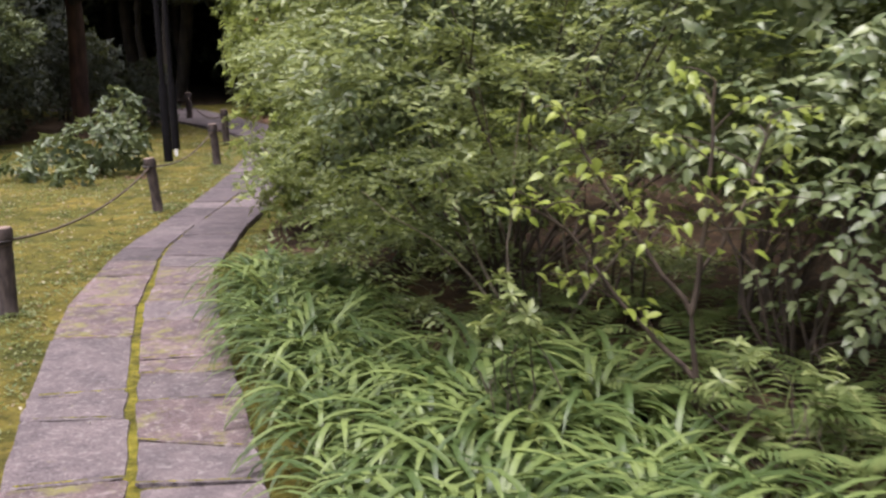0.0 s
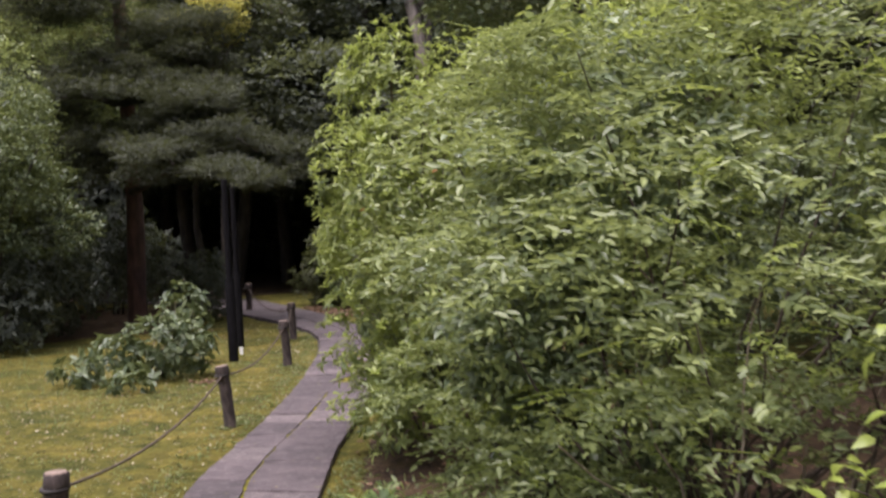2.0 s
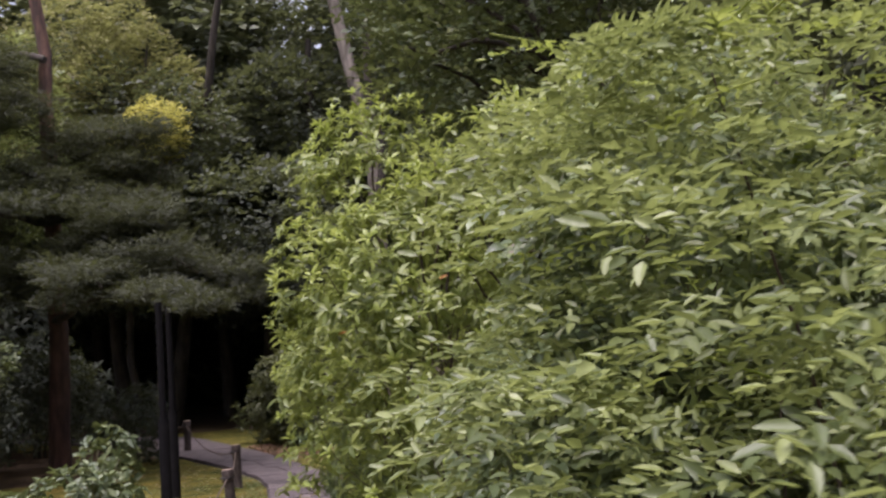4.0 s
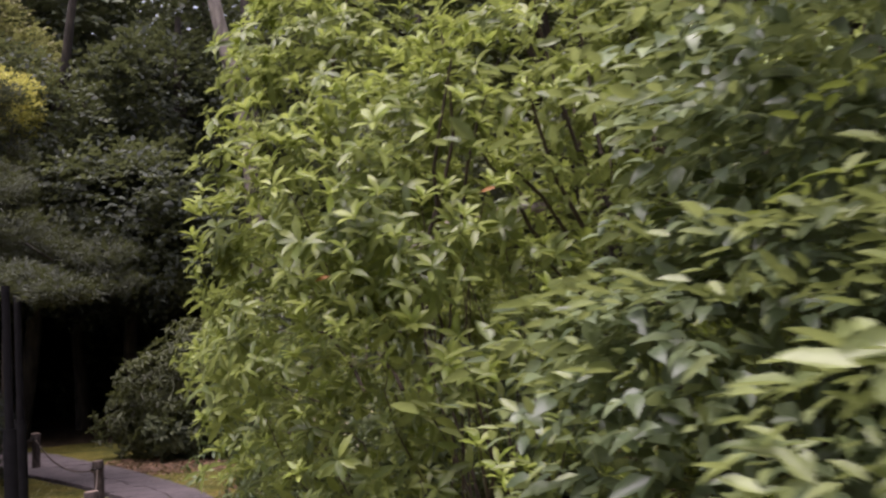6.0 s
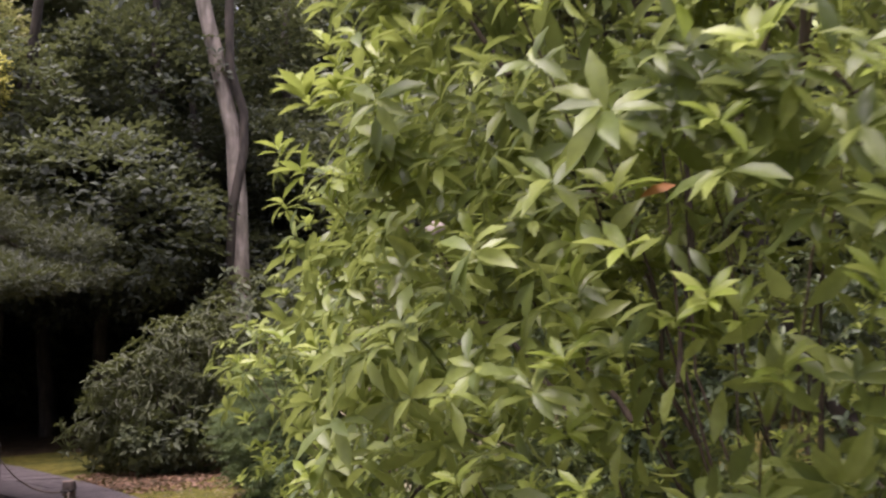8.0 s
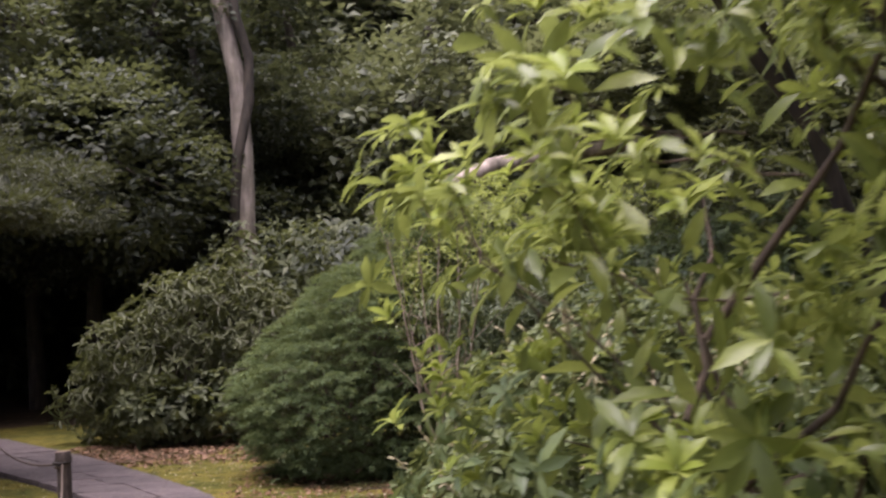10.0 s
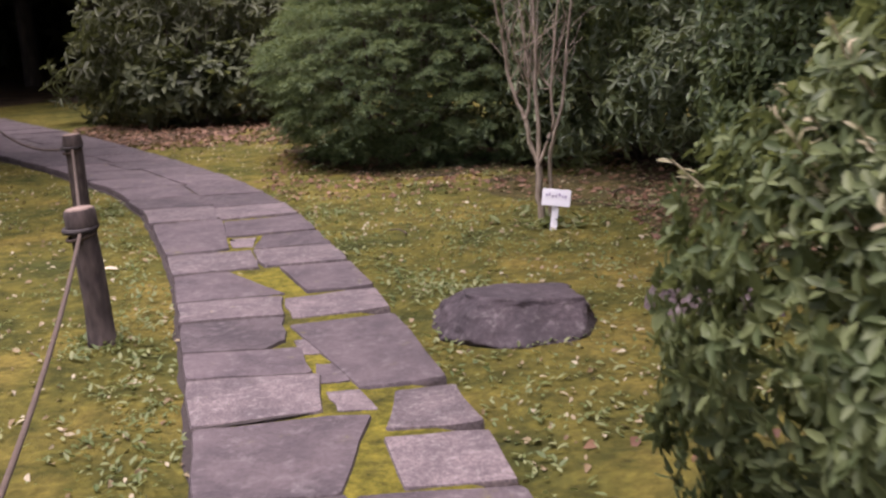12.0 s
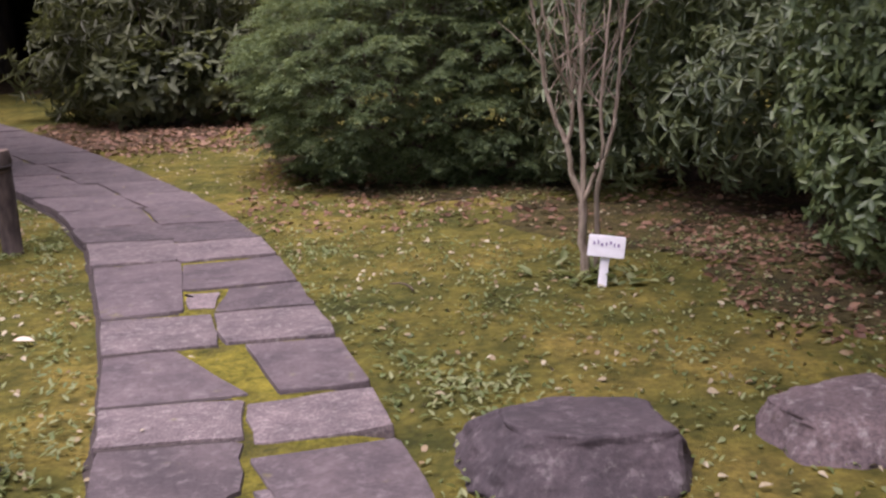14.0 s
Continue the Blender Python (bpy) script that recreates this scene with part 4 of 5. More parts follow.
def build_cone(thing, bl):
    p, o = blob_points(bl, 5200, 0.03, 0.08, 0.08, 3.2)
    keep = []
    flat = p * np.array([1, 1, 1.7])
    for i in range(len(p)):
        if not keep or np.min(np.linalg.norm(flat[keep] - flat[i], axis=1)) > 0.17:
            keep.append(i)
    p, o = p[keep] + o[keep] * RNG.uniform(0.0, 0.10, (len(keep), 1)), o[keep]
    p, o = shelves(p, o, 42, 0.066, 0.008)
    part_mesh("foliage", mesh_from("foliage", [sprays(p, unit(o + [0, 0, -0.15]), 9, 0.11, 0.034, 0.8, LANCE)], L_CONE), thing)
    # inner leaves get a darker leaf colour in place of shadow between tiers
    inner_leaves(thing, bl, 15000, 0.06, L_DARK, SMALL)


shrub("yew_bush", "dense clipped cone-shaped evergreen bush with fine layered sprays", -1.95, 16.0,
      [(-2.1, 15.9, 0.85, 1.05, 1.1, 0.73), (-2.05, 15.9, 0.5, 1.02, 1.08, 0.5), (-1.68, 16.0, 1.32, 0.92, 1.05, 0.80), (-1.2, 16.1, 1.9, 0.75, 0.85, 0.72), (-1.3, 15.7, 0.8, 0.75, 0.9, 0.75), (-1.3, 15.6, 0.4, 0.75, 0.85, 0.4)], build_cone, 16, 0.03)


def build_top(thing, bl):
    p, o = blob_points(bl, 3800, 0.25, 0.3, 0.2)
    part_mesh("foliage", mesh_from("foliage", [whorls(p, o, 7, 0.07, 0.3, LANCE)], L_LIME), thing)
    inner_leaves(thing, bl, 2600, 0.07, L_FINE, SMALL)


shrub("azalea", "tall loose azalea with bright lime-green top leaves behind the yew bush", -0.2, 16.4,
      [(-0.95, 16.0, 2.3, 0.85, 0.7, 0.66), (-0.2, 15.7, 2.2, 0.9, 0.7, 0.65), (0.0, 16.4, 1.2, 1.2, 0.8, 1.1), (0.8, 15.2, 2.1, 0.9, 0.8, 0.65), (-0.9, 15.35, 1.85, 0.75, 0.45, 0.5), (-0.3, 15.2, 1.8, 0.7, 0.5, 0.5), (-1.25, 15.35, 1.65, 0.6, 0.42, 0.5)], build_top, 20, 0.02)


def build_evergreen(leaf_size, count, mat, template=LANCE, leaves=8):
    def build(thing, bl):
        p, o = blob_points(bl, count, 0.3, 0.05, 0.38, 1.6)
        p, o = clear_local(thing, p, o)
        template_lean = OVATE_LEAN if template is OVATE else template
        part_mesh("foliage", mesh_from("foliage", [whorls(p, o, leaves, leaf_size, 0.05, template_lean)], mat), thing)
        inner_leaves(thing, bl, count * 2, leaf_size, mat, template_lean)
    return build


shrub("dark_rhododendron", "dark green rhododendron with drooping long leaves behind the little tree", -0.1, 14.8,
      [(-0.5, 14.75, 1.0, 0.85, 0.75, 1.0), (0.1, 14.5, 1.25, 0.9, 0.8, 0.6), (0.2, 13.9, 0.7, 0.75, 0.75, 0.68)], build_evergreen(0.095, 2600, L_SHADE), 18, 0.02)
shrub("evergreen_shrub", "dense evergreen shrub with small fresh green leaves at the lawn's edge", 0.7, 12.7,
      [(0.55, 12.75, 0.9, 0.72, 0.8, 0.88), (0.8, 12.6, 1.5, 0.75, 0.85, 0.65), (0.42, 12.2, 0.42, 0.5, 0.5, 0.4), (1.1, 11.9, 1.0, 0.75, 0.8, 1.0)], build_evergreen(0.065, 4200, L_SHADE_FRESH, OVATE, 7), 18, 0.02)
shrub("dark_rhododendron", "dark rhododendron with long drooping leaves at the lawn's far edge", 2.1, 14.6,
      [(1.7, 14.6, 1.6, 1.2, 1.1, 1.5), (1.6, 15.0, 1.9, 1.0, 0.9, 0.7)], build_evergreen(0.13, 1500, L_DARK), 14, 0.02)
shrub("aucuba_bush", "dark glossy long-leaved evergreen bush behind the fallen-leaf bed", -4.9, 20.4,
      [(-4.9, 20.2, 0.9, 1.4, 0.9, 0.9), (-4.4, 20.4, 1.6, 1.2, 0.9, 0.9), (-5.7, 20.8, 0.6, 0.9, 0.7, 0.6), (-3.5, 20.2, 1.1, 1.1, 0.9, 1.1)], build_evergreen(0.16, 1500, L_AUCUBA), 22, 0.022)
shrub("evergreen_shrub", "low evergreen bush with rosettes of long dark leaves", -4.55, 19.55,
      [(-4.7, 19.5, 0.45, 0.75, 0.5, 0.48), (-4.0, 19.5, 0.5, 0.7, 0.5, 0.5), (-3.4, 19.6, 0.5, 0.6, 0.5, 0.5)], build_evergreen(0.15, 380, L_DARK, OVATE, 8), 14, 0.012)
shrub("laurel_bush", "broad-leaved evergreen bush with pale leaf undersides beside the props", -4.6, 9.6,
      [(-4.45, 9.4, 0.40, 0.5, 0.45, 0.42), (-4.12, 9.6, 0.38, 0.36, 0.4, 0.38), (-4.9, 9.2, 0.30, 0.42, 0.36, 0.32), (-4.4, 8.5, 0.15, 0.36, 0.3, 0.18), (-4.75, 10.8, 0.62, 0.34, 0.34, 0.5), (-5.3, 9.0, 0.16, 0.34, 0.3, 0.2)], build_evergreen(0.12, 300, L_SHADE, OVATE, 6), 14, 0.01)

# ---- strap-leaved clumps, ferns and the sapling in the bed ----
def strap_template(width, droop):
    segs = 7
    t = np.linspace(0, 1, segs + 1)
    w = width / 2 * np.minimum(1, 3.2 * (1 - t)) * np.minimum(1, 0.45 + 1.8 * t)
    ang = radians(58) - t ** 1.2 * droop
    y = np.concatenate([[0], np.cumsum(np.cos(ang[:-1]) / segs)])
    z = np.concatenate([[0], np.cumsum(np.sin(ang[:-1]) / segs)])
    v, f = [], []
    for i in range(segs + 1):
        v += [(-w[i], y[i], z[i] + 0.25 * w[i]), (0, y[i], z[i]), (w[i], y[i], z[i] + 0.25 * w[i])]
    for i in range(segs):
        a = 3 * i
        f += [(a, a + 1, a + 4, a + 3), (a + 1, a + 2, a + 5, a + 4)]
    return np.array(v), np.array(f)


STRAPS = [strap_template(0.043, radians(q)) for q in (105, 130, 150)]


def strap_clump(n, length):
    chunks = []
    for tpl in STRAPS:
        k = n // 3
        a = RNG.random(k) * 2 * np.pi
        pos = np.stack([np.cos(a), np.sin(a), 0 * a], 1) * RNG.uniform(0, 0.06, (k, 1))
        d = np.stack([np.cos(a + RNG.normal(0, 0.5, k)), np.sin(a + RNG.normal(0, 0.5, k)), RNG.uniform(-0.25, 0.1, k)], 1)
        chunks.append(strew(tpl, pos, d, np.array([[0, 0, 1.0]] * k), length * RNG.uniform(0.6, 1.15, k)))
    return mesh_from("strap_grass", chunks, L_STRAP)


clumps = [strap_clump(54, 0.60) for _ in range(5)]
spots = []
while len(spots) < 84:
    s = RNG.uniform(-1.6, 3.0)
    u = RNG.uniform(0.22, 1.75) if s < 0.7 else RNG.uniform(0.3, 0.8)
    q = np.array([edge("r", s)[0] + u, s])
    if keep_clear(np.array([[q[0], q[1], 0]]), 0.5)[0] and all(np.hypot(*(q - w)) > 0.16 for w in spots):
        spots.append(q)
for k, q in enumerate(spots):
    ob = new("strap_grass", clumps[k % 5])
    ob.matrix_basis = Matrix.LocRotScale(Vector((q[0], q[1], ground_height(*q))), Euler((0, 0, RNG.random() * 6.28)), Vector((1, 1, 1)) * RNG.uniform(0.7, 1.1))
    tagged(ob, "clump of arching glossy strap-shaped green leaves in the bed", "grass clump", "strap-leaved clumps beside the path")


def fern_mesh():
    chunks = []
    for k in range(8):
        a = k / 8 * 2 * np.pi + RNG.normal(0, 0.2)
        ln = RNG.uniform(0.4, 0.6)
        t = np.linspace(0, 1, 16)
        r = np.stack([np.cos(a) * t * ln * 0.8, np.sin(a) * t * ln * 0.8, ln * (1.15 * t - 0.75 * t * t)], 1)
        chunks += tube(r, np.linspace(0.004, 0.001, 16), 4)
        side = np.array([-np.sin(a), np.cos(a), 0])
        along = unit(np.gradient(r, axis=0))
        for sg in (-1, 1):
            size = 0.13 * np.sin(np.clip(t[2:] * 1.05, 0, 1) * np.pi * 0.9 + 0.25) + 0.012
            chunks.append(strew(leaf(0.24, 0.2, 0.1, 2, 1.0, 0.3), r[2:], side * sg + 0.35 * along[2:], np.array([[0, 0, 1.0]] * 14), size))
    return mesh_from("fern", chunks, L_FERN)


ferns = [fern_mesh() for _ in range(3)]
for k, (x, y) in enumerate([(2.75, 0.15), (3.15, -0.1), (2.95, 0.7), (1.9, 1.2), (3.45, 0.35), (3.3, -0.6), (2.2, 0.9), (3.6, -0.35), (2.4, 1.6), (2.9, 1.5), (2.1, 1.9), (3.3, 1.5), (2.7, 2.0)]):
    ob = new("fern", ferns[k % 3])
    ob.matrix_basis = Matrix.LocRotScale(Vector((x, y, ground_height(x, y) + 0.02)), Euler((0, 0, k * 1.3)), Vector((1, 1, 1)) * RNG.uniform(0.85, 1.1))
    tagged(ob, "light green fern with feathered fronds in the shaded bed", "fern", "ferns in the bed")

sap = empty("sapling", 2.81, 0.0, 0.0, "slender forked sapling with sparse yellow-green leaves on thin dark stems", "sapling")
tips = []
for r, knots in ((0.020, [(0, 0, -0.02), (0.01, 0, 0.3), (-0.01, 0, 0.57)]), (0.014, [(-0.01, 0, 0.57), (0.05, 0, 0.99), (0.08, 0.02, 1.5)]), (0.012, [(-0.01, 0, 0.57), (-0.2, 0, 0.85), (-0.36, 0.02, 1.1), (-0.52, 0.02, 1.38)]),
                 (0.012, [(0.0, 0, 0.3), (-0.25, 0.02, 0.55), (-0.45, 0.04, 0.85), (-0.6, 0.04, 1.0)]), (0.009, [(0.03, 0, 0.75), (0.2, 0.05, 1.0), (0.3, 0.08, 1.35)])):
    kn = np.array(knots)
    t = np.linspace(0, len(kn) - 1, 5 * (len(kn) - 1) + 1)
    p = np.stack([np.interp(t, np.arange(len(kn)), kn[:, i]) for i in range(3)], 1)
    p[1:-1] = p[1:-1] * 0.5 + (p[:-2] + p[2:]) * 0.25 + RNG.standard_normal((len(p) - 2, 3)) * 0.005
    smooth(part_mesh("stem", mesh_from("stem", tube(p, np.linspace(r, max(0.004, r * 0.4), len(p)), 7), TWIG), sap))
    if knots[0][2] < 0:
        continue
    for q in p[3:]:
        e = q + np.array([RNG.normal() * 0.14, RNG.normal() * 0.12, RNG.uniform(0.0, 0.16)])
        w = bend(q, e, (0, 0, 0.02), 5)
        part_mesh("twig", mesh_from("twig", tube(w, np.linspace(0.004, 0.002, 5), 5), TWIG), sap)
        tips += list(w[2:])
tips = np.array(tips)
me_leaf = mesh_from("leaf", [strew(OVATE, np.zeros((1, 3)), [[0, 1, 0.1]], [[0, 0, 1.0]], 0.075)], L_WHORL_NEW)
for i in range(280):
    ob = new("leaf", me_leaf)
    ob.parent = sap
    p = tips[i % len(tips)] + RNG.standard_normal(3) * 0.035
    ob.matrix_basis = Matrix.LocRotScale(Vector(p), Euler((RNG.normal(-0.3, 0.35), RNG.normal(0, 0.35), RNG.random() * 6.28)), Vector((1, 1, 1)) * RNG.uniform(0.6, 1.15))

# ---- the lawn: boulders, the bare little tree, its name sign ----
def boulder(x, y, rx, ry, h, seed, label, mat):
    """A weathered stone: a ball broken by flat faces, with worn edges and pitted skin."""
    pick = random.Random(int(seed * 10))
    cuts = [(Vector((0.05, 0.02, 1)).normalized(), 0.62)]
    for k in range(9):
        a = k * 0.7 + pick.uniform(-0.25, 0.25)
        cuts.append((Vector((math.cos(a), math.sin(a), pick.uniform(0.1, 0.75))).normalized(), pick.uniform(0.68, 0.86)))
    bm = bmesh.new()
    bmesh.ops.create_icosphere(bm, subdivisions=6, radius=1)
    off = Vector((seed, 0, 0))
    for v in bm.verts:
        d = v.co.normalized()
        q = d.copy()
        for n, lim in cuts:
            over = q.dot(n) - lim * (1 + 0.05 * noise.noise(d * 3 + off))
            if over > 0:
                q -= n * over * 0.93
        q *= 1 + 0.07 * noise.noise(d * 1.6 + off) + 0.035 * noise.noise(d * 5 + off) + 0.014 * noise.noise(d * 16) + 0.006 * noise.noise(d * 40)
        v.co = Vector((q.x * rx, q.y * ry, q.z * h))
    ob = smooth(part("boulder", bm, mat))
    ob.location = (x, y, 0.0)
    ob.rotation_euler = (radians(-2), radians(3), seed)
    return tagged(ob, label, "boulder", "boulders on the lawn")


boulder(-1.44, 10.40, 0.395, 0.385, 0.205, 0.3, "flat-topped dark purplish-grey boulder sunk in the moss", ROCK)
boulder(-0.61, 10.47, 0.35, 0.31, 0.17, 2.9, "smaller low brownish-grey boulder sunk in the moss", ROCK_BROWN)

tree = empty("bare_tree", -1.14, 12.45, 0.0, "small nearly bare multi-stemmed tree with pale upright stems on the lawn", "tree")
leaf_spots = []
FORK = (-0.01, 0.0, 0.34)
TREE_STEMS = [
    [(0.0, 0.0, -0.02), (-0.012, 0, 0.15), FORK, 0.019, 0.017],
    [FORK, (-0.055, 0.02, 0.47), (-0.073, 0.03, 0.62), (-0.105, 0.05, 0.67), (-0.15, 0.06, 0.84), (-0.19, 0.08, 1.1), (-0.25, 0.1, 1.5), (-0.33, 0.14, 1.95), 0.013, 0.004],
    [(-0.073, 0.03, 0.62), (-0.05, 0.03, 0.70), (-0.045, 0.02, 0.85), (-0.06, 0.05, 1.1), (-0.10, 0.08, 1.5), (-0.13, 0.12, 2.0), 0.009, 0.003],
    [(-0.047, 0.02, 0.83), (-0.10, -0.04, 0.94), (-0.16, -0.08, 1.08), (-0.22, -0.1, 1.5), 0.006, 0.003],
    [FORK, (0.0, 0.01, 0.56), (-0.018, -0.02, 0.8), (0.0, 0.0, 1.05), (-0.01, 0.05, 1.5), (0.03, 0.07, 2.1), 0.013, 0.003],
    [FORK, (0.033, -0.02, 0.47), (0.08, -0.03, 0.55), (0.078, -0.03, 0.8), (0.106, -0.02, 1.05), (0.15, 0.0, 1.5), (0.16, 0.03, 2.0), 0.010, 0.003],
    [(0.08, -0.03, 0.79), (0.03, 0.02, 0.86), (0.0, 0.05, 1.0), (-0.02, 0.1, 1.35), 0.005, 0.003],
    [(0.055, 0.03, -0.02), (0.06, 0.03, 0.38), (0.097, 0.04, 0.54), (0.15, 0.06, 0.70), (0.172, 0.07, 0.9), (0.20, 0.1, 1.1), (0.27, 0.12, 1.5), (0.33, 0.14, 1.95), 0.011, 0.004],
]
for limb in TREE_STEMS:
    kn, r0, r1 = np.array(limb[:-2]), limb[-2], limb[-1]
    t = np.linspace(0, len(kn) - 1, 4 * (len(kn) - 1) + 1)
    p = np.stack([np.interp(t, np.arange(len(kn)), kn[:, i]) for i in range(3)], 1)
    p[1:-1] = p[1:-1] * 0.6 + (p[:-2] + p[2:]) * 0.2
    p[1:-1] += RNG.standard_normal((len(p) - 2, 3)) * 0.003
    smooth(part_mesh("stem", mesh_from("stem", tube(p, np.linspace(r0, r1, len(p)) * 1.25, 7, 0.05), TWIG_PALE), tree))
    for q0 in p[p[:, 2] > 0.75][::2]:
        for _ in range(2):
            e = q0 + np.array([RNG.normal() * 0.10, RNG.normal() * 0.10, RNG.uniform(0.1, 0.38)])
            q = bend(q0, e, RNG.standard_normal(3) * 0.025, 5)
            part_mesh("twig", mesh_from("twig", tube(q, np.linspace(0.0035, 0.0013, 5), 4), TWIG_PALE), tree)
            if q0[2] > 0.95:
                leaf_spots += list(q[2:])
ls = np.array(leaf_spots)
part_mesh("foliage", mesh_from("foliage", [loose_leaves(ls + RNG.standard_normal(ls.shape) * 0.04, unit(ls), 0.035, SMALL)], L_FINE), tree, "sparse small leaves on the twigs")


def box(name, sx, sy, sz, mat, parent, loc, bevel=0.003, label="", rot=(0, 0, 0)):
    bm = bmesh.new()
    bmesh.ops.create_cube(bm, size=1)
    bmesh.ops.scale(bm, vec=(sx, sy, sz), verts=bm.verts)
    bmesh.ops.bevel(bm, geom=bm.edges[:], offset=bevel, segments=2, affect="EDGES")
    ob = part(name, bm, mat, parent, label)
    ob.location, ob.rotation_euler = loc, rot
    return ob


sign = empty("plant_sign", -1.10, 12.22, 0.0, "small white plant name sign with faded writing on the moss", "sign")
box("stake", 0.04, 0.014, 0.20, SIGN_WHITE, sign, (0, 0.016, 0.08))
board = box("board", 0.165, 0.016, 0.098, SIGN_WHITE, sign, (0, 0, 0.185))
for k, (x, w, h) in enumerate([(-0.08, 0.018, 0.03), (-0.055, 0.014, 0.035), (-0.03, 0.02, 0.028), (-0.002, 0.016, 0.034), (0.024, 0.02, 0.03), (0.05, 0.014, 0.034), (0.075, 0.02, 0.03)]):
    box("writing", w * 0.45, 0.003, h * 0.5, SIGN_INK, board, (x * 0.7, -0.0095, 0.012 + 0.006 * math.sin(k * 2)), 0.0008)
sign.rotation_euler = (radians(-8), radians(7), radians(-8))

# ---- the pine with its propped bough ----
def needle_pad(cx, cy, cz, rx, ry, rz, n):
    d = random_dirs(n)
    p = np.array([cx, cy, cz]) + d * np.array([rx, ry, rz]) * RNG.random((n, 1)) ** 0.4
    out = unit(d * np.array([1, 1, 0.4]) + np.array([0, 0, 0.35]))
    return p, out


pine = empty("pine_tree", -9.0, 17.8, 0.0, "red-barked pine with dark layered needle pads and long propped boughs", "tree")
pt = bend((0, 0, -0.1), (-0.5, 0.5, 11), (0.12, 0, 0), 14, 0.04)
smooth(part_mesh("trunk", mesh_from("trunk", tube(pt, np.linspace(0.19, 0.09, 14), 12, 0.03), BARK_RED), pine))
limbs, pads = [], []
for k, (dx, dy, z, ln) in enumerate([(0.7, -0.75, 2.6, 6.9), (0.6, -0.8, 3.4, 4.2), (0.9, -0.4, 3.6, 3.6), (-0.6, -0.8, 3.3, 3.0), (0.85, -0.5, 4.4, 2.6), (-0.9, -0.3, 4.4, 2.4), (0.2, -1.0, 4.9, 2.0), (0.9, 0.3, 5.6, 1.8), (-0.5, -0.8, 6.4, 2.0), (-0.8, 0.1, 7.4, 2.2)]):
    b = np.array([0, 0, z])
    e = b + np.array([dx, dy, 0]) / math.hypot(dx, dy) * ln + np.array([0, 0, -0.12 * ln if k else -0.1])
    p = bend(b, e, (0, 0, 0.3), 9, 0.06)
    limbs.append((p, tube(p, np.linspace(0.075, 0.02, 9), 7)))
    for j in range(5 if k == 0 else 3, 9):
        for _ in range(3):
            c = p[j] + RNG.standard_normal(3) * np.array([0.5, 0.5, 0.25]) * ((0.5 - 0.045 * j) if k == 0 else 1.0)
            pads.append(needle_pad(*c, *((0.36, 0.36, 0.15, 110) if k == 0 else (0.6, 0.6, 0.22, 190))))
for _, ch in limbs:
    smooth(part_mesh("limb", mesh_from("limb", ch, BARK_DARK), pine))
pp, po = np.concatenate([a for a, _ in pads]), np.concatenate([b for _, b in pads])
part_mesh("needles", mesh_from("needles", [sprays(pp, po, 6, 0.16, 0.13, 0.5, NEEDLE)], L_PINE), pine)

for x, y, lx in ((-4.2, 11.08, 0.0), (-4.8, 12.8, 0.3)):
    prop = empty("bough_prop", x, y, 0.0, "black wooden prop pole standing on the moss under the pine bough", "prop pole", "props under the pine bough")
    smooth(part_mesh("sleeve", mesh_from("sleeve", tube([(0, 0, -0.05), (0, 0, 0.6), (0, 0, 1.12)], [0.066, 0.064, 0.062], 14), PROP), prop, "black lower sleeve"))
    smooth(part_mesh("pole", mesh_from("pole", tube([(0, 0, 0.2), (0.0, 0, 1.4), (0.0, 0, 2.45)], [0.042, 0.04, 0.038], 12), PROP_GREY), prop, "grey upper pole"))
    prop.rotation_euler = (0, radians(lx), 0)

marker = empty("marker_stake", -4.37, 11.78, 0.0, "tiny white marker stake at the foot of the prop pole", "stake")
box("stake", 0.05, 0.02, 0.12, SIGN_WHITE, marker, (0, 0, 0.05))

# ---- woodland ----
RNG = np.random.default_rng(21)
def crown_mesh(name, r, h, n, size, mat, seed, template=FAR):
    lumps = []
    for k in range(11):
        a = k * 2.4 + seed
        q = RNG.uniform(0.25, 0.75)
        lumps.append((math.cos(a) * r * q, math.sin(a) * r * q, h * RNG.uniform(-0.35, 0.42), r * RNG.uniform(0.35, 0.6), r * RNG.uniform(0.35, 0.6), h * RNG.uniform(0.14, 0.24)))
    p, o = blob_points(lumps, n, 0.4, -99, 0.3, 1.2)
    return mesh_from(name, [sprays(p, o, 5, size * 2.6, size, 0.6, template)], mat), lumps


def woodland_tree(name, label, x, y, crown, lumps, height, trunk_r, crown_z, bark=BARK_DARK, lean=(0, 0), scale=1.0, upper=None):
    t = empty(name, x, y, 0.0, label, "tree", "trees of the wood")
    p = bend((0, 0, -0.1), (lean[0], lean[1], height), RNG.standard_normal(3) * 0.1, 10, 0.05)
    smooth(part_mesh("trunk", mesh_from("trunk", tube(p, np.linspace(trunk_r, trunk_r * 0.4, 10), 10, 0.03), bark), t))
    for l in lumps[:6]:
        b = p[RNG.integers(4, 8)]
        limb = tube(bend(b, np.array([l[0] * scale + lean[0], l[1] * scale + lean[1], l[2] * scale + crown_z]), (0, 0, 0.2), 6, 0.06), np.linspace(trunk_r * 0.4, 0.02, 6), 6)
        part_mesh("limb", mesh_from("limb", limb, bark), t)
    if upper:
        top = part_mesh("upper_crown", upper, t)
        top.location, top.rotation_euler, top.scale = (lean[0], lean[1], crown_z + 4.6 * scale), (0, 0, RNG.random() * 6.28), (scale,) * 3
    c = part_mesh("crown", crown, t)
    c.location, c.rotation_euler, c.scale = (lean[0], lean[1], crown_z), (0, 0, RNG.random() * 6.28), (scale,) * 3
    return t


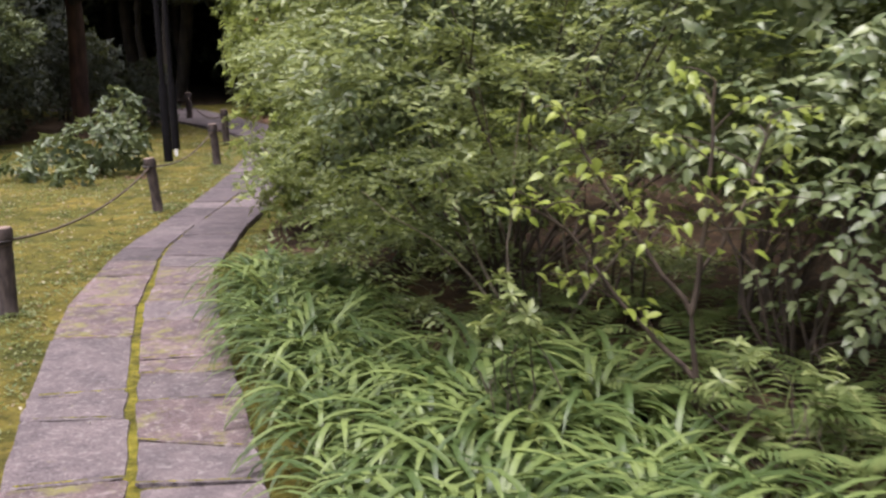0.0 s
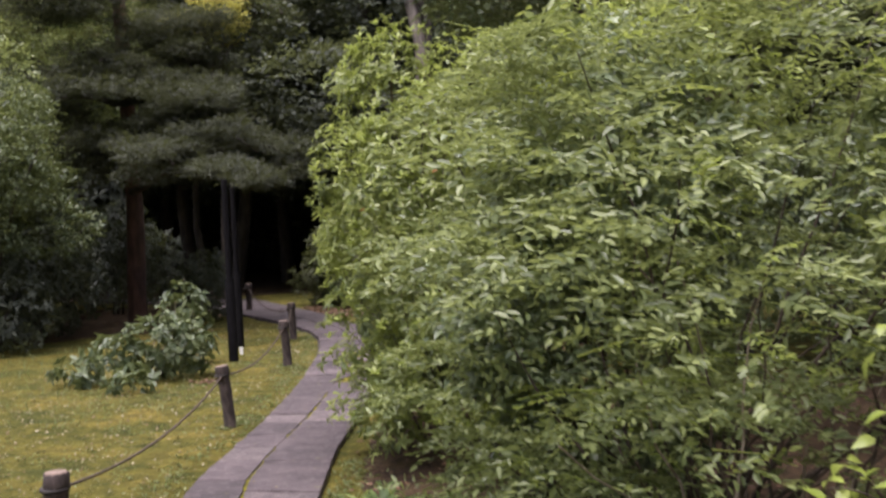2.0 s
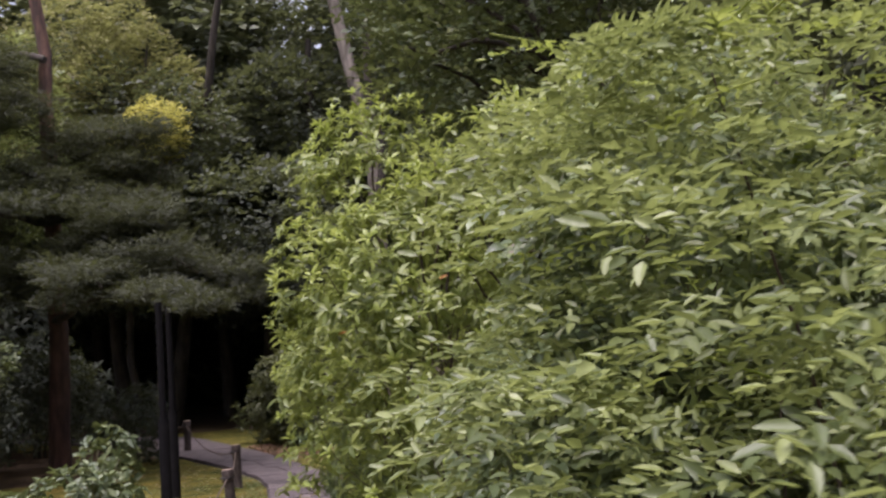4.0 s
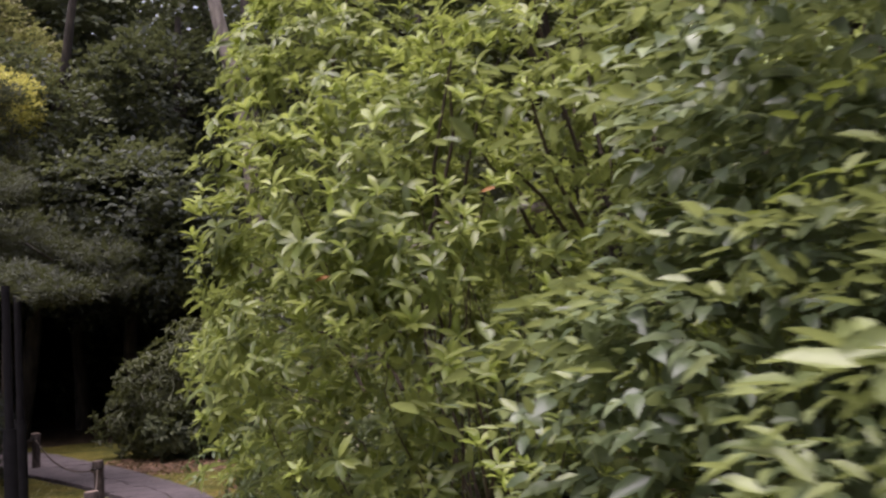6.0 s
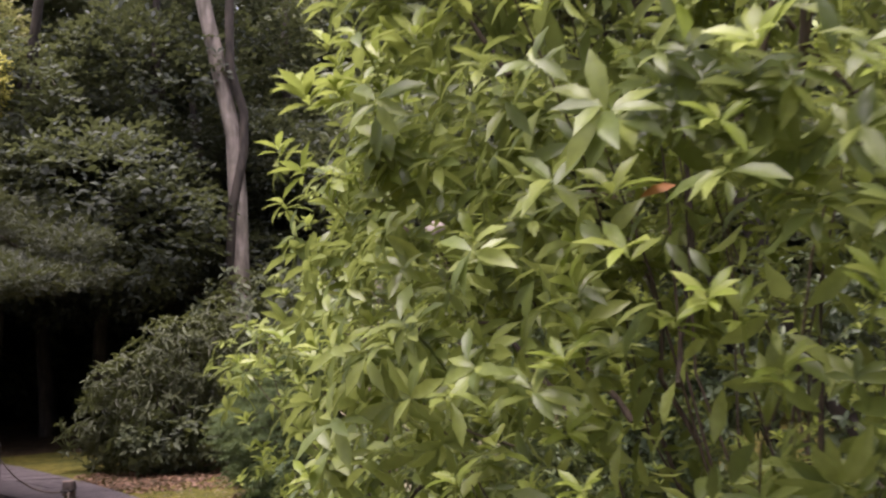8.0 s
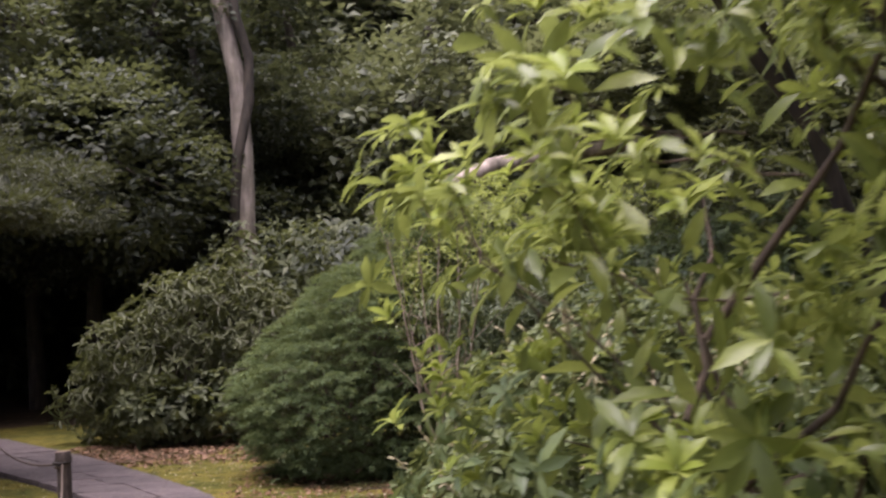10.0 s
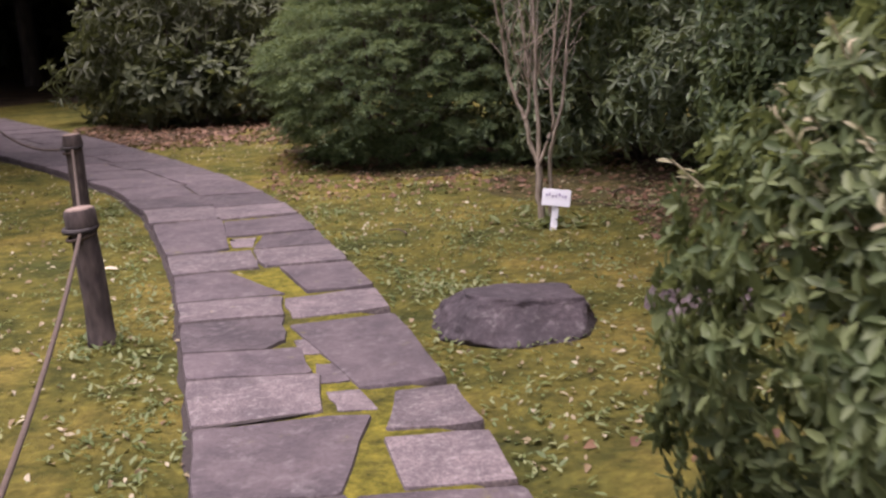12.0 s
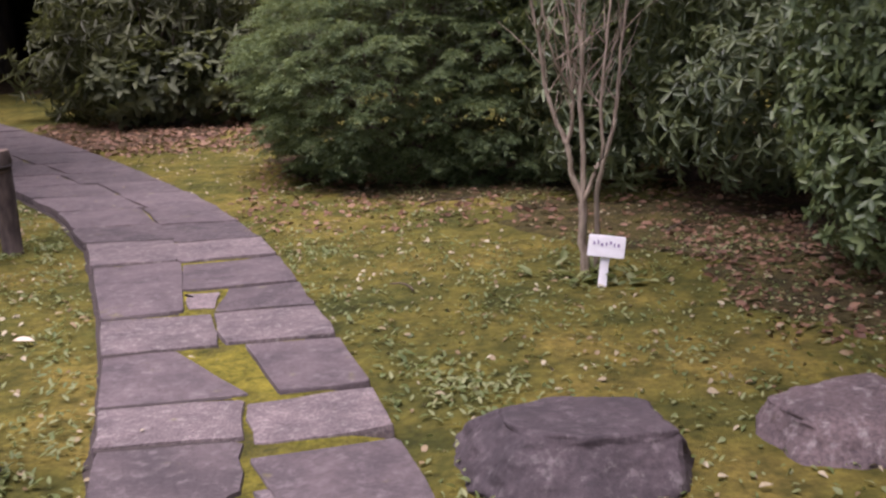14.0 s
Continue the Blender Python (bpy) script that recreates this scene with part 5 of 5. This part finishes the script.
CROWNS = [crown_mesh("crown", 2.8, 6.0, 2900, 0.24, L_FOREST, k) for k in range(3)] + [crown_mesh("crown", 2.8, 6.0, 2400, 0.26, m, k + 5) for k, m in enumerate((L_FOREST, L_DARK))]
FAR_CROWNS = [crown_mesh("crown", 2.8, 6.0, 1000, 0.42, m, q + 9) for q, m in enumerate((L_FOREST, L_FOREST))]
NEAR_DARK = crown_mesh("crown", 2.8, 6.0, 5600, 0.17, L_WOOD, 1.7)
k = 0
for row, (y, x0, x1, step) in enumerate([(26.0, -24, 12, 3.9), (31.0, -28, 14, 3.6), (36.0, -32, 18, 4.0), (42.0, -36, 20, 4.8)]):
    x = x0
    while x < x1:
        cr, lu = CROWNS[k % 5] if row < 2 else FAR_CROWNS[k % 2]
        if not (row == 0 and -13 < x < -0.5):
            woodland_tree("woodland_tree", "dark evergreen woodland tree with a dense leafy crown", x + RNG.normal() * 0.5, y + RNG.normal() * 0.6, cr, lu, RNG.uniform(10, 13), RNG.uniform(0.13, 0.24), RNG.uniform(4.6, 6.4), scale=RNG.uniform(1.0, 1.3), upper=FAR_CROWNS[k % 2][0] if row > 1 or (row and not -9 < x < 6) else None)
        k += 1
        x += step * RNG.uniform(0.8, 1.2)


def thicket_mesh(r, h, n, size, mat, template=FAR_LANCE):
    lumps = [(RNG.normal() * r * 0.45, RNG.normal() * r * 0.35, h * RNG.uniform(0.25, 0.75), r * 0.6, r * 0.5, h * 0.32) for _ in range(7)]
    p, o = blob_points(lumps, n, 0.35, 0.02, 0.3, 1.4)
    return mesh_from("foliage", [whorls(p, o, 6, size, 0.1, template)], mat), lumps


FAR_THICKET = thicket_mesh(1.7, 2.8, 800, 0.36, L_DARK)
NEAR_THICKET = thicket_mesh(1.7, 2.8, 3400, 0.075, L_SHADE, OVATE_LEAN)
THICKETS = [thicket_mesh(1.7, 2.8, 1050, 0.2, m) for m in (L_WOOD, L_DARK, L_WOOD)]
k = 0


def thicket(x, y, scale, label="dark leafy evergreen understorey bush at the wood's edge"):
    global k
    k += 1
    me, lumps = NEAR_THICKET if x > 3 and y < 13 else THICKETS[k % 3] if y < 35 else FAR_THICKET
    t = empty("understorey_bush", x, y, 0.0, label, "bush", "understorey bushes")
    add_stems(t, (0, 0, -0.03), [np.array(l[:3]) * scale for l in lumps[:5]], 0.03, BARK_DARK)
    f = part_mesh("foliage", me, t)
    f.scale, f.rotation_euler = (scale,) * 3, (0, 0, 0)
    t.rotation_euler = (0, 0, RNG.random() * 6.28)


for x in np.arange(-3.4, 13, 1.9):
    thicket(x + RNG.normal() * 0.3, 22.6 + RNG.normal() * 0.5, RNG.uniform(0.9, 1.25))
for x in np.arange(-24, 14, 2.2):
    if -14.5 < x < -5.0:
        continue
    thicket(x + RNG.normal() * 0.4, 28.0 + RNG.normal() * 0.5, RNG.uniform(1.2, 1.7))
for x in np.arange(-30, 20, 2.4):
    thicket(x + RNG.normal() * 0.4, 41.0 + RNG.normal() * 0.5, RNG.uniform(1.9, 2.5))
for x, y, sc in [(-10.6, 15.3, 0.95), (-12.0, 14.0, 1.1), (-9.2, 14.2, 0.75), (-12.5, 17.0, 1.4), (-14.5, 15.0, 1.5), (-7.6, 17.6, 0.5), (-10.5, 19.8, 0.9), (-15.5, 19.0, 1.7), (-13.0, 20.5, 1.4), (-9.0, 12.6, 0.6), (-11.0, 11.6, 0.8)]:
    thicket(x, y, sc)

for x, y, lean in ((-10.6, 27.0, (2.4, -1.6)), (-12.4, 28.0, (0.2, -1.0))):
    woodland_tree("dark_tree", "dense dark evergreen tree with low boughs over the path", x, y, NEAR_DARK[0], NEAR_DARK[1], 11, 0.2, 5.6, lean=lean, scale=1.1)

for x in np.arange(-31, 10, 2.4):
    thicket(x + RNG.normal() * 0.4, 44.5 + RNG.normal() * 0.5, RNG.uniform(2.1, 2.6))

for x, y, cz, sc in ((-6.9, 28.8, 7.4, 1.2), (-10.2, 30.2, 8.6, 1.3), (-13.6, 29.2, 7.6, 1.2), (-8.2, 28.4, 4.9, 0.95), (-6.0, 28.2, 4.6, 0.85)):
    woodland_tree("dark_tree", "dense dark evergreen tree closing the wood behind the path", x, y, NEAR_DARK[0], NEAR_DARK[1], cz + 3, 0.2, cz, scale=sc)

# broadleaf trees on the left, in front of the wood
LB = crown_mesh("crown", 2.0, 4.2, 3000, 0.12, L_FINE, 2.2)
for x, y, cz, sc in [(-9.9, 14.4, 3.2, 0.75), (-12.6, 16.0, 3.6, 0.95), (-14.5, 18.5, 5.2, 1.2), (-12.0, 21.5, 6.0, 1.1)]:
    woodland_tree("maple_tree", "leafy green broadleaf tree beside the pine", x, y, *LB, cz, 0.09, cz, scale=sc)
LT = crown_mesh("crown", 2.0, 3.6, 3400, 0.11, L_SHADE, 4.4)
for x, y, cz, sc in [(-9.0, 13.0, 2.9, 0.78), (-10.6, 12.0, 2.1, 0.85), (-12.0, 14.0, 4.2, 1.0)]:
    woodland_tree("camellia_tree", "bushy broadleaf evergreen tree at the lawn's far side", x, y, *LT, cz, 0.07, cz, scale=sc)
# this crown's yellow puts a lit gap in the wood into leaf colour
YC = crown_mesh("crown", 2.6, 3.6, 1800, 0.2, L_YELLOW, 1.1)
woodland_tree("yellow_tree", "slender tree, its leaves yellow in place of a lit gap at the wood's edge", -9.3, 23.0, *YC, 7.1, 0.06, 6.9, scale=0.43)
# olive crowns put sky light and haze behind the pine into leaf colour
OC = crown_mesh("crown", 2.4, 4.0, 3200, 0.15, L_OLIVE, 3.3)
for x, y, cz, sc in [(-13.6, 24.6, 7.6, 1.0), (-11.0, 25.4, 8.9, 0.85), (-15.5, 22.0, 9.5, 1.1)]:
    woodland_tree("olive_leaved_tree", "tall tree behind the pine, its thin foliage coloured olive for sky light and haze", x, y, *OC, cz, 0.11, cz, scale=sc)

# the twin-stemmed pale tree with a vine
vine_tree = empty("pale_tree", -4.75, 26.3, 0.0, "pale tree trunk with a dark vine twisting round it", "tree", "trees of the wood")
tp = np.array([(0.05, 0, -0.1), (0.05, 0, 1.5), (0.0, 0, 3.6), (0.05, 0, 5.0), (0.0, 0, 6.4), (-0.32, 0, 8.2), (-0.72, 0, 10.2), (-1.2, 0.2, 13.0)])
smooth(part_mesh("trunk", mesh_from("trunk", tube(tp, [0.25, 0.24, 0.23, 0.20, 0.17, 0.17, 0.15, 0.11], 12, 0.03), BARK_PALE), vine_tree))
vp = np.array([(0.0, -0.24, 0.0), (-0.15, -0.2, 2.0), (-0.14, -0.2, 3.6), (-0.04, -0.22, 4.8), (0.22, -0.1, 6.0), (0.24, 0.0, 6.9), (0.0, -0.15, 7.8), (0.0, 0.0, 9.0), (0.1, 0.1, 11.0)])
smooth(part_mesh("vine", mesh_from("vine", tube(vp, 0.10, 9, 0.04), BARK_DARK), vine_tree, "dark brown woody vine"))
cm = part_mesh("crown", CROWNS[0][0], vine_tree)
cm.location, cm.scale = (-1.1, 0.5, 14.2), (0.8, 0.8, 0.6)
fallen = empty("leaning_tree", -3.4, 23.2, 0.0, "smooth grey tree trunk leaning almost level above the shrubs", "tree", "trees of the wood")
fp = np.array([(1.6, 0.2, -0.1), (1.55, 0.1, 1.5), (1.75, -0.1, 2.9), (2.3, -0.2, 3.6), (3.35, -0.2, 4.0), (4.5, -0.3, 4.16), (6.5, -0.5, 4.3)])
smooth(part_mesh("trunk", mesh_from("trunk", tube(fp, [0.2, 0.19, 0.18, 0.17, 0.16, 0.15, 0.12], 12, 0.02), BARK_PALE), fallen))
cm = part_mesh("crown", CROWNS[1][0], fallen)
cm.location, cm.scale = (6.6, 0, 5.2), (0.7, 0.7, 0.5)

# ---- unseen trees behind the walker and to the right, added for closure and shade ----
for x, y in [(12, -2), (11.5, 5), (11, 11), (10, 17), (5.6, 12.4), (6.2, 17.8), (5.4, 8.4), (12.0, -9), (4, -15), (-5, -14), (-13, -7), (-15, 0), (-15, 7)]:
    cr, lu = FAR_CROWNS[int(abs(x * 3 + y)) % 2] if abs(x) > 5 else CROWNS[0]
    woodland_tree("woodland_tree", "dark evergreen woodland tree with a dense leafy crown", x, y, cr, lu, 9.5, 0.16, 8.0, scale=1.15)

# two unseen trees added overhead to darken the lawn before the hedge
woodland_tree("camellia_tree", "unseen broadleaf evergreen tree added over the lawn's far side to shade it", 2.7, 12.6, *LT, 5.8, 0.09, 6.3, lean=(-2.6, -0.6), scale=1.1)
woodland_tree("camellia_tree", "unseen broadleaf evergreen tree added over the lawn's near side to shade it", 2.5, 9.7, *LT, 5.4, 0.09, 5.8, lean=(-2.3, 0.0), scale=1.05)
for x, y, sc in [(5.2, 0.5, 1.1), (5.8, 3.6, 1.3), (4.6, 6.4, 1.1), (3.4, 8.6, 1.0), (6.4, 8.0, 1.3), (3.6, 11.2, 1.0), (5.6, -2.8, 1.0), (4.2, 4.4, 1.0)]:
    thicket(x, y, sc)

# ---- litter, weeds and tufts ----
def on_ground(n, x0, x1, y0, y1, allow):
    p = np.stack([RNG.uniform(x0, x1, n), RNG.uniform(y0, y1, n)], 1)
    p = p[allow(p[:, 0], p[:, 1])]
    return np.array([(x, y, ground_height(x, y)) for x, y in p])


def scatter_flat(name, label, pts, size, mat, lift, template, category, tilt=0.35):
    n = len(pts)
    a = RNG.random(n) * 2 * np.pi
    d = np.stack([np.cos(a), np.sin(a), RNG.normal(0, tilt, n)], 1)
    u = np.array([0, 0, 1.0]) + RNG.standard_normal((n, 3)) * tilt
    sz = size * RNG.uniform(0.5, 1.3, n)
    return tagged(part_mesh(name, mesh_from(name, [strew(template, pts + np.array([0, 0, lift]), d, u, sz)], mat)), label, category, kind="stuff")


off = lambda x, y: ~in_path(x, y, 0.03)
scatter_flat("fallen_leaves", "small pale and brown leaves fallen on the moss", on_ground(11000, -6.5, 1.0, 0, 18, lambda x, y: off(x, y) & ((x < np.interp(y, LEFT[:, 1], LEFT[:, 0])) | (y > 8.8))), 0.036, L_DEAD, 0.012, OVATE, "leaves")
scatter_flat("fallen_leaves", "few pale leaves lying on the stones", on_ground(260, -6.5, 2.0, -2, 18, lambda x, y: in_path(x, y, -0.05)) * [1, 1, 0] + [0, 0, 0.045], 0.028, L_DEAD, 0.004, OVATE, "leaves", 0.15)
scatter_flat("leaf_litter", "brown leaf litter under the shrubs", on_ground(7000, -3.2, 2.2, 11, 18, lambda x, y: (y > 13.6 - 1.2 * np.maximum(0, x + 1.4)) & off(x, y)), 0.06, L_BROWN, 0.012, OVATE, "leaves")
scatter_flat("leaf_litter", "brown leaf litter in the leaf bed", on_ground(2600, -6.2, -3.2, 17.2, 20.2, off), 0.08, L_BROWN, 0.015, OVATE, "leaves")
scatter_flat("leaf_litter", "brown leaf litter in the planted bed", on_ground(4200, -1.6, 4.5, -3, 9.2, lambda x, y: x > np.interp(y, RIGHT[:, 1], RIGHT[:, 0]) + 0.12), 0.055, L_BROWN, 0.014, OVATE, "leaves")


def weeds(name, label, centres, spread, per, size):
    pts = []
    for x, y in centres:
        q = np.array([x, y]) + RNG.standard_normal((per, 2)) * spread
        q = q[off(q[:, 0], q[:, 1])]
        pts += [(a, b, ground_height(a, b)) for a, b in q]
    pts = np.array(pts)
    n = len(pts)
    a = RNG.random(n) * 2 * np.pi
    d = np.stack([np.cos(a), np.sin(a), RNG.uniform(0.1, 0.9, n)], 1)
    u = np.array([0, 0, 1.0]) + RNG.standard_normal((n, 3)) * 0.3
    return tagged(part_mesh(name, mesh_from(name, [strew(SMALL, pts + np.array([0, 0, 0.012]), d, u, size * RNG.uniform(0.5, 1.3, n))], L_WEED)), label, "weeds", kind="stuff")


edge_spots = [tuple(edge("l", s) - [RNG.uniform(0.05, 0.3), 0]) for s in np.arange(-1, 15, 0.22)] + [tuple(edge("r", s) + [RNG.uniform(0.05, 0.35), 0]) for s in np.arange(8.6, 14, 0.3)]
post_spots = [(x + RNG.normal() * 0.12, y + RNG.normal() * 0.12) for x, y, *_ in POSTS for _ in range(5)]
lawn_spots = [(RNG.uniform(-5.5, 0.0), RNG.uniform(1, 15)) for _ in range(460)]
lawn_spots = [q for q in lawn_spots if q[0] < edge("l", q[1])[0] or q[1] > 9]
weeds("low_weeds", "small clover-like weeds along the path edge", edge_spots, 0.07, 26, 0.035)
weeds("low_weeds", "small leafy weeds round the rope posts", post_spots, 0.05, 24, 0.04)
weeds("low_weeds", "tiny weeds scattered over the moss", lawn_spots, 0.09, 20, 0.03)
weeds("low_weeds", "broad-leaved weeds at the foot of the sign", [(-1.05, 12.3), (-1.2, 12.35), (-0.95, 12.4), (-1.1, 12.5)], 0.08, 16, 0.09)
weeds("low_weeds", "pale green weeds beside the boulder", [(-1.9, 11.2), (-1.75, 11.1), (-1.7, 10.95)], 0.08, 60, 0.035)
weeds("low_weeds", "low weeds in front of the strap-leaved clumps", [tuple(edge("r", s) + [RNG.uniform(0.1, 0.35), 0]) for s in np.arange(-1.2, 5, 0.1)], 0.07, 20, 0.04)

weeds("low_weeds", "low broad-leaved ground plants among the ferns", [(RNG.uniform(2.5, 3.8), RNG.uniform(-1.5, 0.5)) for _ in range(70)], 0.10, 14, 0.085)
scatter_flat("fallen_leaves", "small olive and pale leaves on the moss round the boulders", on_ground(3600, -3.0, 0.4, 9.0, 13.2, lambda x, y: off(x, y)), 0.030, L_WEED, 0.012, OVATE, "leaves")
scatter_flat("leaf_litter", "reddish-brown leaf litter at the hedge foot", on_ground(1500, -0.6, 1.0, 11.3, 13.6, off), 0.05, L_BROWN, 0.014, OVATE, "leaves")

# long grass at the pine's foot
gp = on_ground(1500, -9.0, -2.7, 6.2, 13.0, lambda x, y: (x < -3.2 - 0.35 * (y - 7)) & off(x, y))
a = RNG.random(len(gp)) * 2 * np.pi
gd = np.stack([np.cos(a) * 0.5, np.sin(a) * 0.5, np.ones(len(gp)) * 0.5], 1)
tagged(part_mesh("long_grass", mesh_from("long_grass", [strew(strap_template(0.05, radians(60)), gp, gd * [1, 1, 0.1], np.array([[0, 0, 1.0]] * len(gp)), RNG.uniform(0.06, 0.17, len(gp)))], L_WEED)), "thin long grass growing out of the moss", "grass", kind="stuff")

# fine moss tufts close to the walk
mp = on_ground(30000, -4.8, 0.2, 8.0, 14.5, lambda x, y: off(x, y) & ((x < np.interp(y, LEFT[:, 1], LEFT[:, 0])) | (y > 8.8)))
n = len(mp)
md = np.stack([RNG.normal(0, 0.6, n), RNG.normal(0, 0.6, n), np.ones(n)], 1)
tagged(part_mesh("moss_tufts", mesh_from("moss_tufts", [strew(leaf(0.5, 0.1, 0.1, 1, 1.0, 0.4), mp, md, random_dirs(n), RNG.uniform(0.012, 0.032, n))], MOSS)), "fine upright moss tufts on the lawn", "moss", kind="stuff")

# single fallen things on the moss
lf = part_mesh("fallen_leaf", mesh_from("fallen_leaf", [strew(leaf(0.75, 0.15, 0.2, 5, 0.7, 0.45), np.array([[-3.58, 11.75, 0.025]]), [[1, 0.2, 0.05]], [[0, 0, 1.0]], 0.09)], BLEACHED))
tagged(lf, "one large pale bleached leaf lying on the moss", "leaf")
for x, y, a, ln in ((-1.95, 12.25, 2.3, 0.16), (-3.75, 9.1, 0.5, 0.2), (-0.6, 13.2, 1.0, 0.3), (-1.9, 14.3, 0.4, 0.35)):
    tw = bend((x, y, 0.02), (x + ln * math.cos(a), y + ln * math.sin(a), 0.025), (0.01, 0.02, 0.005), 6, 0.004)
    tagged(part_mesh("fallen_twig", mesh_from("fallen_twig", tube(tw, np.linspace(0.006, 0.003, 6), 5), TWIG)), "short dark dead twig lying on the moss", "twig", "fallen twigs")
scatter_flat("leaf_litter", "heap of dry brown leaves beside the rope post", np.array([(-3.75 + RNG.normal() * 0.1, 9.15 + RNG.normal() * 0.1, 0.01) for _ in range(70)]), 0.05, L_BROWN, 0.012, OVATE, "leaves")
